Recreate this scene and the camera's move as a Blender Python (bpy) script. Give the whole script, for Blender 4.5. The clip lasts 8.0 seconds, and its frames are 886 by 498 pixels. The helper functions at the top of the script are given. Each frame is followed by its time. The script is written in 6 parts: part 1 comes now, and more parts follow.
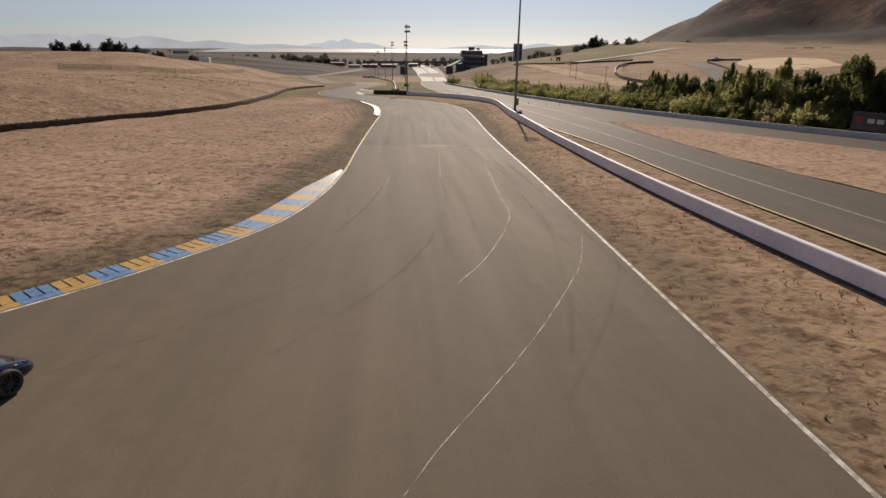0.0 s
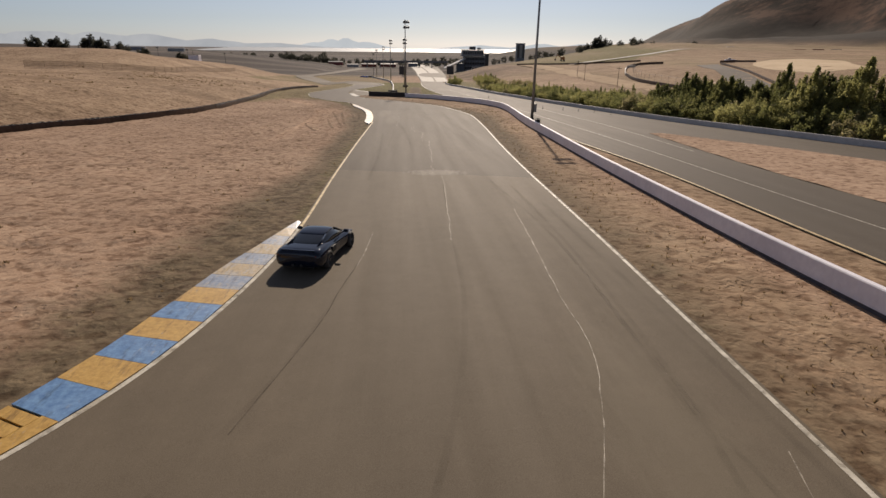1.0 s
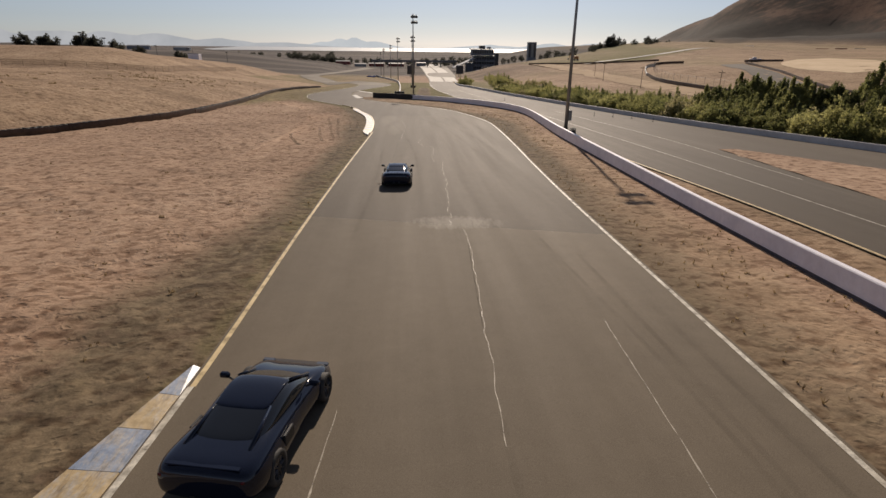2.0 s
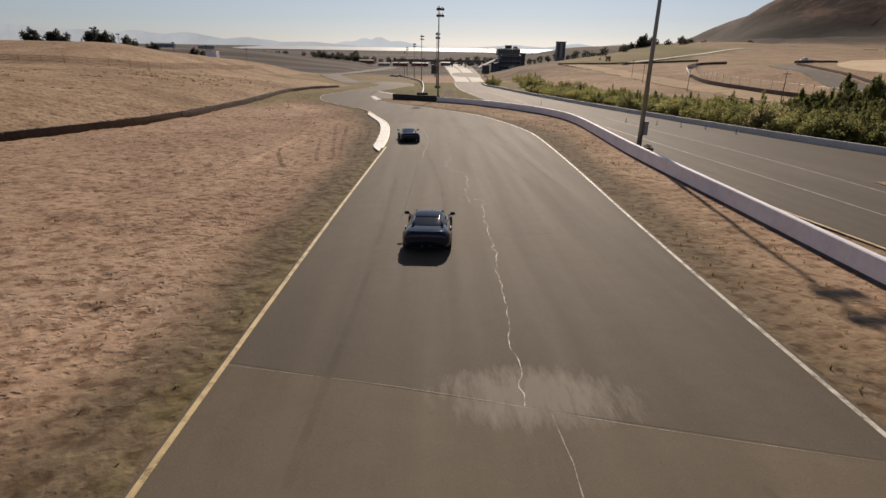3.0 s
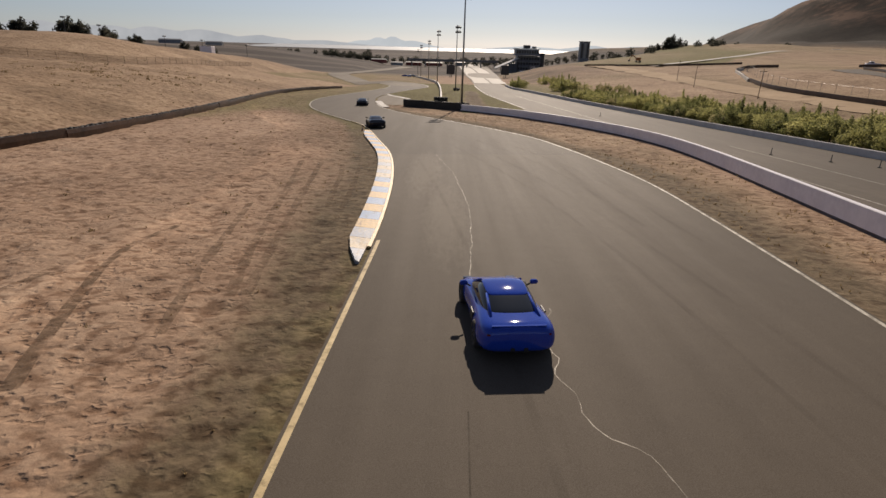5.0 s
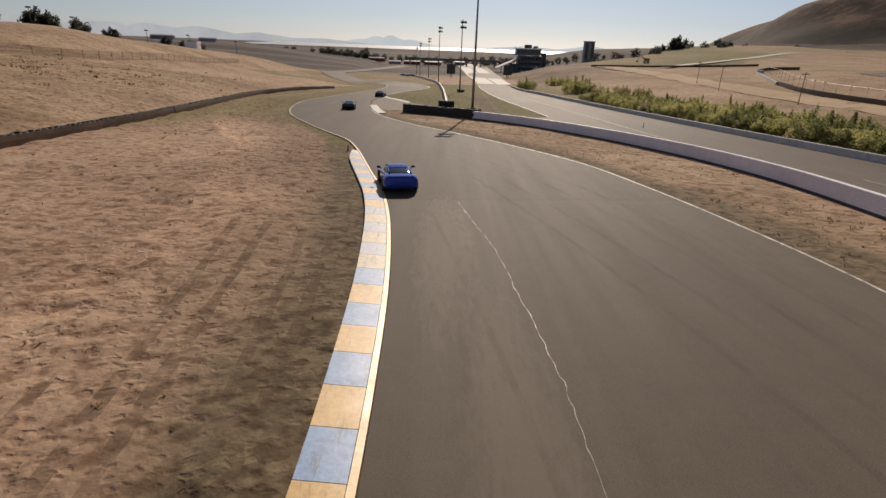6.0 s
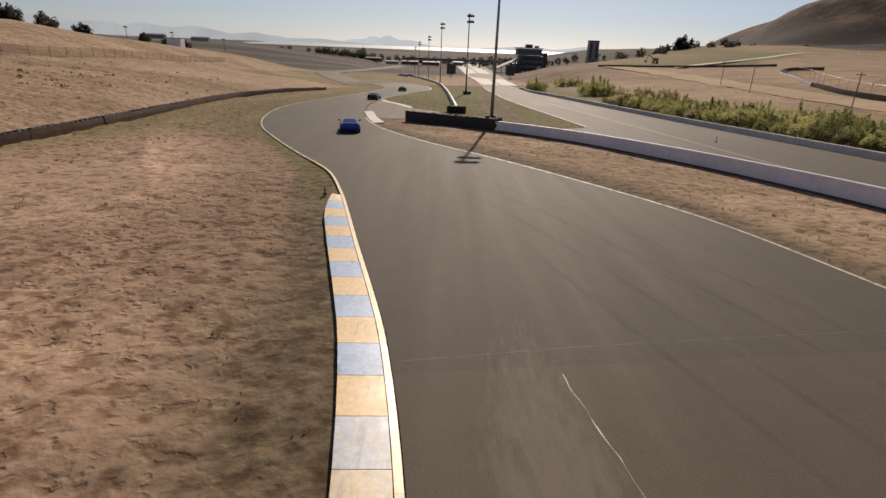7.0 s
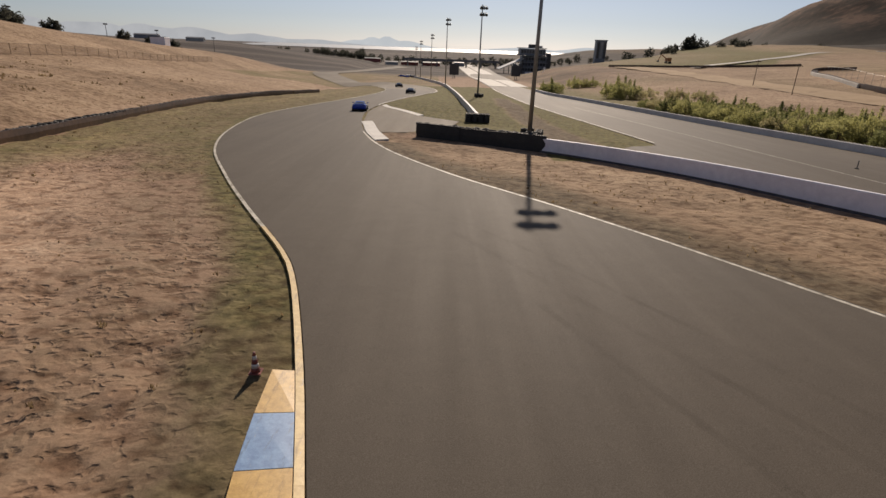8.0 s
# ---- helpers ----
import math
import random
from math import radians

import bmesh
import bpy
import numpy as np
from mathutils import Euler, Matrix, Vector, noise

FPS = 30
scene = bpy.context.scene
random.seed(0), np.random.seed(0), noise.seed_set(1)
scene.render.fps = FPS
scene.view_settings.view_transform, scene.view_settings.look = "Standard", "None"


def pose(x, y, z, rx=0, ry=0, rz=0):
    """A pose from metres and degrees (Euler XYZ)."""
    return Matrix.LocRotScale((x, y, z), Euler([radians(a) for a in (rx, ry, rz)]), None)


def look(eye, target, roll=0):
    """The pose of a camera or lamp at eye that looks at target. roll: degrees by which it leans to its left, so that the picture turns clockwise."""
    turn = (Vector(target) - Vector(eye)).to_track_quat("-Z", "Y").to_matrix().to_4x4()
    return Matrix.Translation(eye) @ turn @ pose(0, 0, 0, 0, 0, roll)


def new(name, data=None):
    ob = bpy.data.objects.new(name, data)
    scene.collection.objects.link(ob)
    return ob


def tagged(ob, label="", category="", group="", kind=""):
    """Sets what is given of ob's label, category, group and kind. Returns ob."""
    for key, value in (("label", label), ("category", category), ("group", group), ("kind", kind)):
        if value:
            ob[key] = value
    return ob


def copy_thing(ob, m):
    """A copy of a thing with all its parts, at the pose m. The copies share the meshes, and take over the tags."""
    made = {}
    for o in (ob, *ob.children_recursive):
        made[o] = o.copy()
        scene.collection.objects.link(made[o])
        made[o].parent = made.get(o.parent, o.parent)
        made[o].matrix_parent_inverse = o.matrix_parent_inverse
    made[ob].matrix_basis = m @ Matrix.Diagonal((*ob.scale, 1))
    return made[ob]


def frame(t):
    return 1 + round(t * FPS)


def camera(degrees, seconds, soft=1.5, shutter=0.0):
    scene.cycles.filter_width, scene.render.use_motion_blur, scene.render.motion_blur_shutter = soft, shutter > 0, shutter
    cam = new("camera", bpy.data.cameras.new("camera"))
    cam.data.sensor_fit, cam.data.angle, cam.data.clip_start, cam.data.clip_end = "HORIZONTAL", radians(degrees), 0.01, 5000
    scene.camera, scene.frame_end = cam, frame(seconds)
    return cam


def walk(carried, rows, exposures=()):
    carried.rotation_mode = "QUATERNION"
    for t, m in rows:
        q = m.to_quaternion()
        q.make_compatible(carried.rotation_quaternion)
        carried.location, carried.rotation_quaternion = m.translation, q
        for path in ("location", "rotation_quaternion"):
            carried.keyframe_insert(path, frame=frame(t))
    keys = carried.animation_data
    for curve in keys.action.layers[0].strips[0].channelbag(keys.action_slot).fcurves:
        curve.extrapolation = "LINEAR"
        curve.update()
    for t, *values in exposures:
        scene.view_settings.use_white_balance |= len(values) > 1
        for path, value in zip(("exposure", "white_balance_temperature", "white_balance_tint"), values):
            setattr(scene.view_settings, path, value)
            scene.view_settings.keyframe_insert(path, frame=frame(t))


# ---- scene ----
cam = camera(79.0, 8.0)
PATH = [
    (0, (-5.111, 10.531, 6.440), (-4.363, 19.850, 2.891), 0.30),
    (0.5, (-4.872, 17.318, 6.101), (-4.108, 26.637, 2.554), 0.44),
    (1, (-4.582, 24.256, 5.861), (-3.812, 33.573, 2.311), 0.66),
    (1.5, (-4.279, 30.588, 5.609), (-3.527, 39.905, 2.055), 0.65),
    (3, (-4.321, 51.282, 4.446), (-4.068, 60.623, 0.884), 0.94),
    (3.5, (-4.547, 58.092, 4.049), (-4.403, 67.435, 0.489), 1.12),
    (4, (-4.900, 64.685, 3.732), (-4.779, 74.028, 0.169), 1.31),
    (4.5, (-5.311, 71.365, 3.386), (-5.235, 80.711, -0.173), 1.38),
    (6, (-7.173, 93.622, 2.315), (-7.037, 102.963, -1.253), 2.18),
    (6.5, (-7.977, 101.368, 1.868), (-7.812, 110.710, -1.696), 2.26),
    (7, (-8.807, 108.969, 1.401), (-8.618, 118.312, -2.159), 2.26),
    (7.5, (-9.714, 116.769, 0.919), (-9.513, 126.114, -2.634), 2.28),
    (8, (-10.667, 124.387, 0.450), (-10.465, 133.736, -3.095), 2.22),
]
walk(cam, [(t, look(eye, target, roll)) for t, eye, target, roll in PATH])

# ---- daylight: a low, slightly hazy sun ahead of the camera ----
SUN_EL, SUN_X, SUN_Y = 31.0, 0.16, 0.987
world = bpy.data.worlds.new("sky")
scene.world = world
world.use_nodes = True
wn, wl = world.node_tree.nodes, world.node_tree.links
sky = wn.new("ShaderNodeTexSky")
sky.sky_type, sky.sun_disc = "NISHITA", False
sky.sun_elevation, sky.sun_rotation = radians(SUN_EL), math.atan2(SUN_X, SUN_Y)
sky.altitude, sky.air_density, sky.dust_density, sky.ozone_density = 50, 0.8, 0.25, 4.0
wn["Background"].inputs["Strength"].default_value = 0.07
haze = wn.new("ShaderNodeHueSaturation")
haze.inputs["Saturation"].default_value, haze.inputs["Value"].default_value = 0.58, 0.84
wl.new(sky.outputs[0], haze.inputs["Color"])
tone = wn.new("ShaderNodeMix")
tone.data_type, tone.blend_type, tone.inputs[0].default_value, tone.inputs[7].default_value = "RGBA", "MULTIPLY", 1.0, (0.985, 0.972, 1.03, 1)
wl.new(haze.outputs[0], tone.inputs[6])
wl.new(tone.outputs[2], wn["Background"].inputs["Color"])
sun = new("sun", bpy.data.lights.new("sun", "SUN"))
sun.data.energy, sun.data.angle, sun.data.color = 4.6, radians(0.6), (1.0, 0.84, 0.685)
sun.matrix_world = look((SUN_X * 100, SUN_Y * 100, 100 * math.tan(radians(SUN_EL))), (0, 0, 0))
scene.view_settings.exposure = 0.0


# ---- materials ----
def mat(name, rough=0.7, metal=0.0, spec=0.5):
    m = bpy.data.materials.new(name)
    m.use_nodes = True
    b = m.node_tree.nodes["Principled BSDF"]
    b.inputs["Roughness"].default_value, b.inputs["Metallic"].default_value = rough, metal
    b.inputs["Specular IOR Level"].default_value = spec
    return m, m.node_tree.nodes, m.node_tree.links, b


def coords(n, l, kind="Object"):
    return n.new("ShaderNodeTexCoord").outputs[kind]


def noise_tex(n, l, co, scale, detail=4.0, rough=0.55, stretch=None):
    if stretch:
        mp = n.new("ShaderNodeMapping")
        mp.inputs["Scale"].default_value = stretch
        l.new(co, mp.inputs["Vector"])
        co = mp.outputs[0]
    t = n.new("ShaderNodeTexNoise")
    t.inputs["Scale"].default_value, t.inputs["Detail"].default_value, t.inputs["Roughness"].default_value = scale, detail, rough
    l.new(co, t.inputs["Vector"])
    return t.outputs["Fac"]


def ramp(n, l, fac, stops):
    r = n.new("ShaderNodeValToRGB")
    e = r.color_ramp.elements
    while len(e) < len(stops):
        e.new(0.5)
    for k, (at, c) in enumerate(stops):
        e[k].position, e[k].color = at, (*c, 1) if len(c) == 3 else c
    l.new(fac, r.inputs["Fac"])
    return r.outputs["Color"]


def mixed(n, l, fac, a, b, kind="MIX"):
    x = n.new("ShaderNodeMix")
    x.data_type, x.blend_type = "RGBA", kind
    for sock, v in ((x.inputs[0], fac), (x.inputs[6], a), (x.inputs[7], b)):
        if isinstance(v, (int, float)):
            sock.default_value = v
        elif isinstance(v, tuple):
            sock.default_value = (*v, 1)
        else:
            l.new(v, sock)
    return x.outputs[2]


def maths(n, l, op, a, b=None):
    x = n.new("ShaderNodeMath")
    x.operation = op
    for sock, v in ((x.inputs[0], a), (x.inputs[1], b)):
        if v is None:
            continue
        if isinstance(v, (int, float)):
            sock.default_value = v
        else:
            l.new(v, sock)
    return x.outputs[0]


def bump(n, l, b, height, strength=0.3, dist=0.02):
    x = n.new("ShaderNodeBump")
    x.inputs["Strength"].default_value, x.inputs["Distance"].default_value = strength, dist
    l.new(height, x.inputs["Height"])
    l.new(x.outputs[0], b.inputs["Normal"])


def speckled(name, c1, c2, scale=6.0, rough=0.7, metal=0.0, bumpy=0.25, detail=5.0, dist=0.02, spec=0.5):
    """A two-tone weathered surface."""
    m, n, l, b = mat(name, rough, metal, spec)
    co = coords(n, l)
    big, fine = noise_tex(n, l, co, scale * 0.15, 3), noise_tex(n, l, co, scale, detail, 0.65)
    f = maths(n, l, "ADD", maths(n, l, "MULTIPLY", big, 0.5), maths(n, l, "MULTIPLY", fine, 0.5))
    l.new(ramp(n, l, f, [(0.36, c1), (0.64, c2)]), b.inputs["Base Color"])
    if bumpy:
        bump(n, l, b, fine, bumpy, dist)
    return m


def asphalt_material(name, dark, light, tint, spec=0.12):
    m, n, l, b = mat(name, 0.75, 0, spec)
    co = coords(n, l)
    patches = noise_tex(n, l, co, 0.05, 4, 0.6, (1.4, 0.5, 1))
    streaks = noise_tex(n, l, co, 0.75, 5, 0.65, (1.4, 0.04, 1))
    grain = noise_tex(n, l, co, 55, 3, 0.7)
    mid = noise_tex(n, l, co, 1.3, 5, 0.65)
    f = maths(n, l, "ADD", maths(n, l, "MULTIPLY", patches, 0.58), maths(n, l, "MULTIPLY", streaks, 0.22))
    f = maths(n, l, "ADD", f, maths(n, l, "MULTIPLY", mid, 0.20))
    col = ramp(n, l, f, [(0.39, dark), (0.51, tint), (0.61, light)])
    col = mixed(n, l, 0.22, col, ramp(n, l, grain, [(0.35, (0.03, 0.028, 0.025)), (0.7, (0.27, 0.25, 0.215))]))
    # pale scuffs and dust beside the joints and kerbs
    xyz = n.new("ShaderNodeSeparateXYZ")
    l.new(co, xyz.inputs[0])
    for cx, cy, rx, ry, most, pale in ((-2.1, 60.6, 2.2, 1.15, 0.75, (0.25, 0.225, 0.185)), (-6.9, 112.0, 1.1, 8.0, 0.5, (0.20, 0.175, 0.14)), (-5.6, 101.0, 1.0, 7.0, 0.4, (0.19, 0.165, 0.13)),
                                       (0.6, 31.0, 1.6, 7.0, 0.3, (0.19, 0.165, 0.12)), (-7.0, 22.0, 2.5, 3.0, 0.25, (0.18, 0.14, 0.115))):
        ex = maths(n, l, "DIVIDE", maths(n, l, "ABSOLUTE", maths(n, l, "SUBTRACT", xyz.outputs[0], cx)), rx)
        ey = maths(n, l, "DIVIDE", maths(n, l, "ABSOLUTE", maths(n, l, "SUBTRACT", xyz.outputs[1], cy)), ry)
        far_off = maths(n, l, "ADD", maths(n, l, "MULTIPLY", ex, ex), maths(n, l, "MULTIPLY", ey, ey))
        scuff = noise_tex(n, l, co, 2.4, 5, 0.7, (2.2, 0.5, 1))
        worn = n.new("ShaderNodeMapRange")
        worn.inputs["From Min"].default_value, worn.inputs["From Max"].default_value, worn.inputs["To Max"].default_value = 0.0, 0.55, most
        l.new(maths(n, l, "SUBTRACT", maths(n, l, "MULTIPLY", scuff, 1.5), maths(n, l, "ADD", maths(n, l, "MULTIPLY", far_off, 0.6), 0.1)), worn.inputs["Value"])
        col = mixed(n, l, worn.outputs[0], col, pale)
    l.new(col, b.inputs["Base Color"])
    l.new(maths(n, l, "ADD", maths(n, l, "MULTIPLY", streaks, -0.14), 0.80), b.inputs["Roughness"])
    bump(n, l, b, grain, 0.25, 0.006)
    return m


M_ASPHALT = asphalt_material("track_asphalt", (0.116, 0.091, 0.061), (0.172, 0.136, 0.093), (0.143, 0.113, 0.077))
M_OLDASPHALT = asphalt_material("drag_asphalt", (0.085, 0.068, 0.051), (0.138, 0.113, 0.087), (0.102, 0.083, 0.063), 0.13)
M_RUBBERED = asphalt_material("rubbered_asphalt", (0.086, 0.068, 0.050), (0.124, 0.099, 0.073), (0.104, 0.083, 0.061))
M_DARKPAVING = asphalt_material("dark_asphalt", (0.072, 0.057, 0.043), (0.108, 0.087, 0.065), (0.089, 0.071, 0.053))


def ground_material():
    """Dry dirt and grass stubble; the mesh's 'cover' colours say where gravel shoulder (r), green grass (g) and bare pale dirt (b) lie."""
    m, n, l, b = mat("dry_ground", 0.95, 0, 0.15)
    co = coords(n, l)
    cover = n.new("ShaderNodeAttribute")
    cover.attribute_name = "cover"
    sp = n.new("ShaderNodeSeparateColor")
    l.new(cover.outputs["Color"], sp.inputs[0])
    wide = noise_tex(n, l, co, 0.06, 5, 0.6)
    mid = noise_tex(n, l, co, 0.55, 6, 0.65)
    clod = noise_tex(n, l, co, 2.4, 3.5, 0.55)
    fine = noise_tex(n, l, co, 14, 4, 0.7)
    f = maths(n, l, "ADD", maths(n, l, "MULTIPLY", wide, 0.35), maths(n, l, "MULTIPLY", mid, 0.35))
    f = maths(n, l, "ADD", f, maths(n, l, "MULTIPLY", clod, 0.3))
    dirt = ramp(n, l, f, [(0.34, (0.225, 0.147, 0.096)), (0.45, (0.355, 0.242, 0.164)), (0.55, (0.45, 0.318, 0.221)), (0.66, (0.56, 0.416, 0.301))])
    straw = ramp(n, l, maths(n, l, "ADD", maths(n, l, "MULTIPLY", mid, 0.5), maths(n, l, "MULTIPLY", wide, 0.5)), [(0.36, (0.20, 0.138, 0.080)), (0.5, (0.35, 0.25, 0.156)), (0.64, (0.52, 0.39, 0.255))])
    col = mixed(n, l, maths(n, l, "MULTIPLY", sp.outputs[2], 0.8), dirt, straw)
    gravel = ramp(n, l, clod, [(0.34, (0.105, 0.080, 0.050)), (0.66, (0.225, 0.172, 0.108))])
    rough_edge = maths(n, l, "ADD", sp.outputs[0], maths(n, l, "MULTIPLY", maths(n, l, "SUBTRACT", maths(n, l, "ADD", maths(n, l, "MULTIPLY", mid, 0.55), maths(n, l, "MULTIPLY", clod, 0.45)), 0.5), 1.9))
    edge = n.new("ShaderNodeMapRange")
    edge.inputs["From Min"].default_value, edge.inputs["From Max"].default_value = 0.15, 0.95
    l.new(rough_edge, edge.inputs["Value"])
    col = mixed(n, l, edge.outputs[0], col, gravel)
    grass = ramp(n, l, clod, [(0.3, (0.095, 0.092, 0.030)), (0.6, (0.205, 0.180, 0.064))])
    gm = n.new("ShaderNodeMapRange")
    gm.inputs["From Min"].default_value, gm.inputs["From Max"].default_value = 0.12, 0.9
    l.new(maths(n, l, "ADD", sp.outputs[1], maths(n, l, "MULTIPLY", maths(n, l, "SUBTRACT", mid, 0.5), 0.9)), gm.inputs["Value"])
    col = mixed(n, l, gm.outputs[0], col, grass)
    # far valley floor in bands, its grey lifted in the colour for haze
    marsh = ramp(n, l, noise_tex(n, l, co, 0.02, 5, 0.6, (0.12, 1.0, 1)), [(0.36, (0.050, 0.042, 0.039)), (0.5, (0.095, 0.080, 0.072)), (0.62, (0.17, 0.145, 0.125))])
    col = mixed(n, l, cover.outputs["Alpha"], col, marsh)
    hill = n.new("ShaderNodeAttribute")
    hill.attribute_name = "hill"
    hs = n.new("ShaderNodeSeparateColor")
    l.new(hill.outputs["Color"], hs.inputs[0])
    heath = maths(n, l, "ADD", maths(n, l, "MULTIPLY", noise_tex(n, l, co, 0.012, 6, 0.65), 0.4), maths(n, l, "MULTIPLY", noise_tex(n, l, co, 0.06, 8, 0.75, (0.4, 1.0, 0.6)), 0.6))
    brush = ramp(n, l, heath, [(0.44, (0.020, 0.012, 0.009)), (0.5, (0.070, 0.038, 0.025)), (0.57, (0.175, 0.100, 0.066))])
    col = mixed(n, l, hs.outputs[0], col, brush)
    col = mixed(n, l, hs.outputs[1], col, ramp(n, l, heath, [(0.35, (0.022, 0.019, 0.017)), (0.65, (0.055, 0.046, 0.038))]))
    # soft shading of clods and dimples, multiplied into the colour as dark spots
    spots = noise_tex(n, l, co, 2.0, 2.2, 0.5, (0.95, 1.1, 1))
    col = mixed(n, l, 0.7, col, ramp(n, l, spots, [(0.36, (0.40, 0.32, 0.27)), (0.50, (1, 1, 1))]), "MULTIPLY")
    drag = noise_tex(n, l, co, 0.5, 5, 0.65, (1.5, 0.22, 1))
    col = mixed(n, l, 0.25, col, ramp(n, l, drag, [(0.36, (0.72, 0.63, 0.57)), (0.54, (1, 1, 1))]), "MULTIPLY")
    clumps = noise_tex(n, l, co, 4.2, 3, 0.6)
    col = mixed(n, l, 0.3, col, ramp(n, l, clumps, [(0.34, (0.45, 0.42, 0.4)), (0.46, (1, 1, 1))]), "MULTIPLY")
    col = mixed(n, l, 0.12, col, ramp(n, l, fine, [(0.3, (0.35, 0.35, 0.35)), (0.7, (1, 1, 1))]), "MULTIPLY")
    col = mixed(n, l, maths(n, l, "MULTIPLY", hill.outputs["Alpha"], 0.9), col, mixed(n, l, 1.0, col, (1.38, 1.36, 1.34), "MULTIPLY"))
    col = mixed(n, l, hs.outputs[2], col, mixed(n, l, 1.0, col, (0.86, 0.85, 0.84), "MULTIPLY"))
    # footprints and small pits, the shade inside them darkened into the colour
    warp = n.new("ShaderNodeVectorMath")
    warp.operation = "MULTIPLY_ADD"
    shake = n.new("ShaderNodeTexNoise")
    shake.inputs["Scale"].default_value, shake.inputs["Detail"].default_value = 3.0, 3.0
    l.new(co, shake.inputs["Vector"])
    l.new(shake.outputs["Color"], warp.inputs[0])
    warp.inputs[1].default_value = (0.45, 0.45, 0.0)
    l.new(co, warp.inputs[2])
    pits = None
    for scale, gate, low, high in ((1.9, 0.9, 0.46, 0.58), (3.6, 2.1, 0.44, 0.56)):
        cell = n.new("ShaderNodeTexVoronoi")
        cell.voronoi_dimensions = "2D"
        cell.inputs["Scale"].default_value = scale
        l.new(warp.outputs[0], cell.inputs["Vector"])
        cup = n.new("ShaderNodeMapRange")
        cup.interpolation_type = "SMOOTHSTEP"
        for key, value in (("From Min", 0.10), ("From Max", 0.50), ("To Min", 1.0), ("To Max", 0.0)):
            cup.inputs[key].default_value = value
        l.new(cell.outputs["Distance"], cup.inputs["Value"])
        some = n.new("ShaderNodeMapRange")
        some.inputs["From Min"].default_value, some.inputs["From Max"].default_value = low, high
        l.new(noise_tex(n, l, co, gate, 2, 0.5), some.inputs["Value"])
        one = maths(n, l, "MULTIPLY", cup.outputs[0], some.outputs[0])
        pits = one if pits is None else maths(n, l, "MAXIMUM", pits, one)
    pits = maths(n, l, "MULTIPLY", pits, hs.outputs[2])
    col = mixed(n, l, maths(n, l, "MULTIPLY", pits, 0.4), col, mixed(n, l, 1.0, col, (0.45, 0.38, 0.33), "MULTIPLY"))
    l.new(col, b.inputs["Base Color"])
    h = maths(n, l, "ADD", maths(n, l, "ADD", maths(n, l, "MULTIPLY", clod, 0.5), maths(n, l, "MULTIPLY", spots, 0.5)), maths(n, l, "MULTIPLY", fine, 0.12))
    h = maths(n, l, "SUBTRACT", h, maths(n, l, "MULTIPLY", pits, 0.5))
    bump(n, l, b, h, 0.9, 0.12)
    return m


M_GROUND = ground_material()
def worn_paint(name, c1, c2, bare, low, high):
    """Paint worn through to the asphalt in places."""
    m = speckled(name, c1, c2, 5, 0.6)
    n, l, b = m.node_tree.nodes, m.node_tree.links, m.node_tree.nodes["Principled BSDF"]
    f = noise_tex(n, l, coords(n, l), 2.3, 6, 0.75)
    r = n.new("ShaderNodeMapRange")
    r.inputs["From Min"].default_value, r.inputs["From Max"].default_value, r.inputs["To Min"].default_value = low, high, bare
    l.new(f, r.inputs["Value"])
    l.new(r.outputs[0], b.inputs["Alpha"])
    return m


def kerb_paint(name, c1, c2, worn):
    """Kerb paint chipped and scraped to pale concrete, with dark rubber scuffs; worn says how much is gone."""
    m, n, l, b = mat(name, 0.4, 0, 0.45)
    b.inputs["Coat Weight"].default_value, b.inputs["Coat Roughness"].default_value = 0.25, 0.36
    co = coords(n, l)
    fine, big = noise_tex(n, l, co, 7, 6, 0.7), noise_tex(n, l, co, 1.3, 5, 0.65)
    col = ramp(n, l, fine, [(0.35, c1), (0.65, c2)])
    chips = maths(n, l, "ADD", maths(n, l, "MULTIPLY", noise_tex(n, l, co, 6, 6, 0.75, (1.6, 0.35, 1)), 0.6), maths(n, l, "MULTIPLY", big, 0.4))
    r = n.new("ShaderNodeMapRange")
    r.inputs["From Min"].default_value, r.inputs["From Max"].default_value = 0.60 - 0.25 * worn, 0.70 - 0.20 * worn
    l.new(chips, r.inputs["Value"])
    col = mixed(n, l, r.outputs[0], col, ramp(n, l, fine, [(0.35, (0.27, 0.25, 0.22)), (0.65, (0.45, 0.42, 0.375))]))
    scuff = noise_tex(n, l, co, 2.2, 6, 0.75, (2.6, 0.35, 1))
    col = mixed(n, l, 0.75, col, ramp(n, l, scuff, [(0.34, (0.35, 0.31, 0.27)), (0.46, (1, 1, 1))]), "MULTIPLY")
    l.new(col, b.inputs["Base Color"])
    l.new(maths(n, l, "ADD", maths(n, l, "MULTIPLY", big, 0.4), 0.28), b.inputs["Roughness"])
    bump(n, l, b, fine, 0.3, 0.012)
    return m


M_WHITELINE = worn_paint("worn_white_paint", (0.40, 0.36, 0.28), (0.70, 0.66, 0.56), 0.35, 0.35, 0.55)
M_FAINTLINE = worn_paint("faint_white_paint", (0.36, 0.33, 0.27), (0.55, 0.52, 0.44), 0.35, 0.30, 0.6)
M_YELLOWLINE = worn_paint("worn_yellow_paint", (0.46, 0.34, 0.17), (0.66, 0.52, 0.27), 0.45, 0.33, 0.5)
M_KERBLINE = kerb_paint("glossy_yellow_kerb_line", (0.42, 0.27, 0.07), (0.58, 0.41, 0.14), 0.14)
M_SEAL = worn_paint("pale_crack_filler", (0.27, 0.235, 0.18), (0.50, 0.45, 0.36), 0.3, 0.36, 0.62)
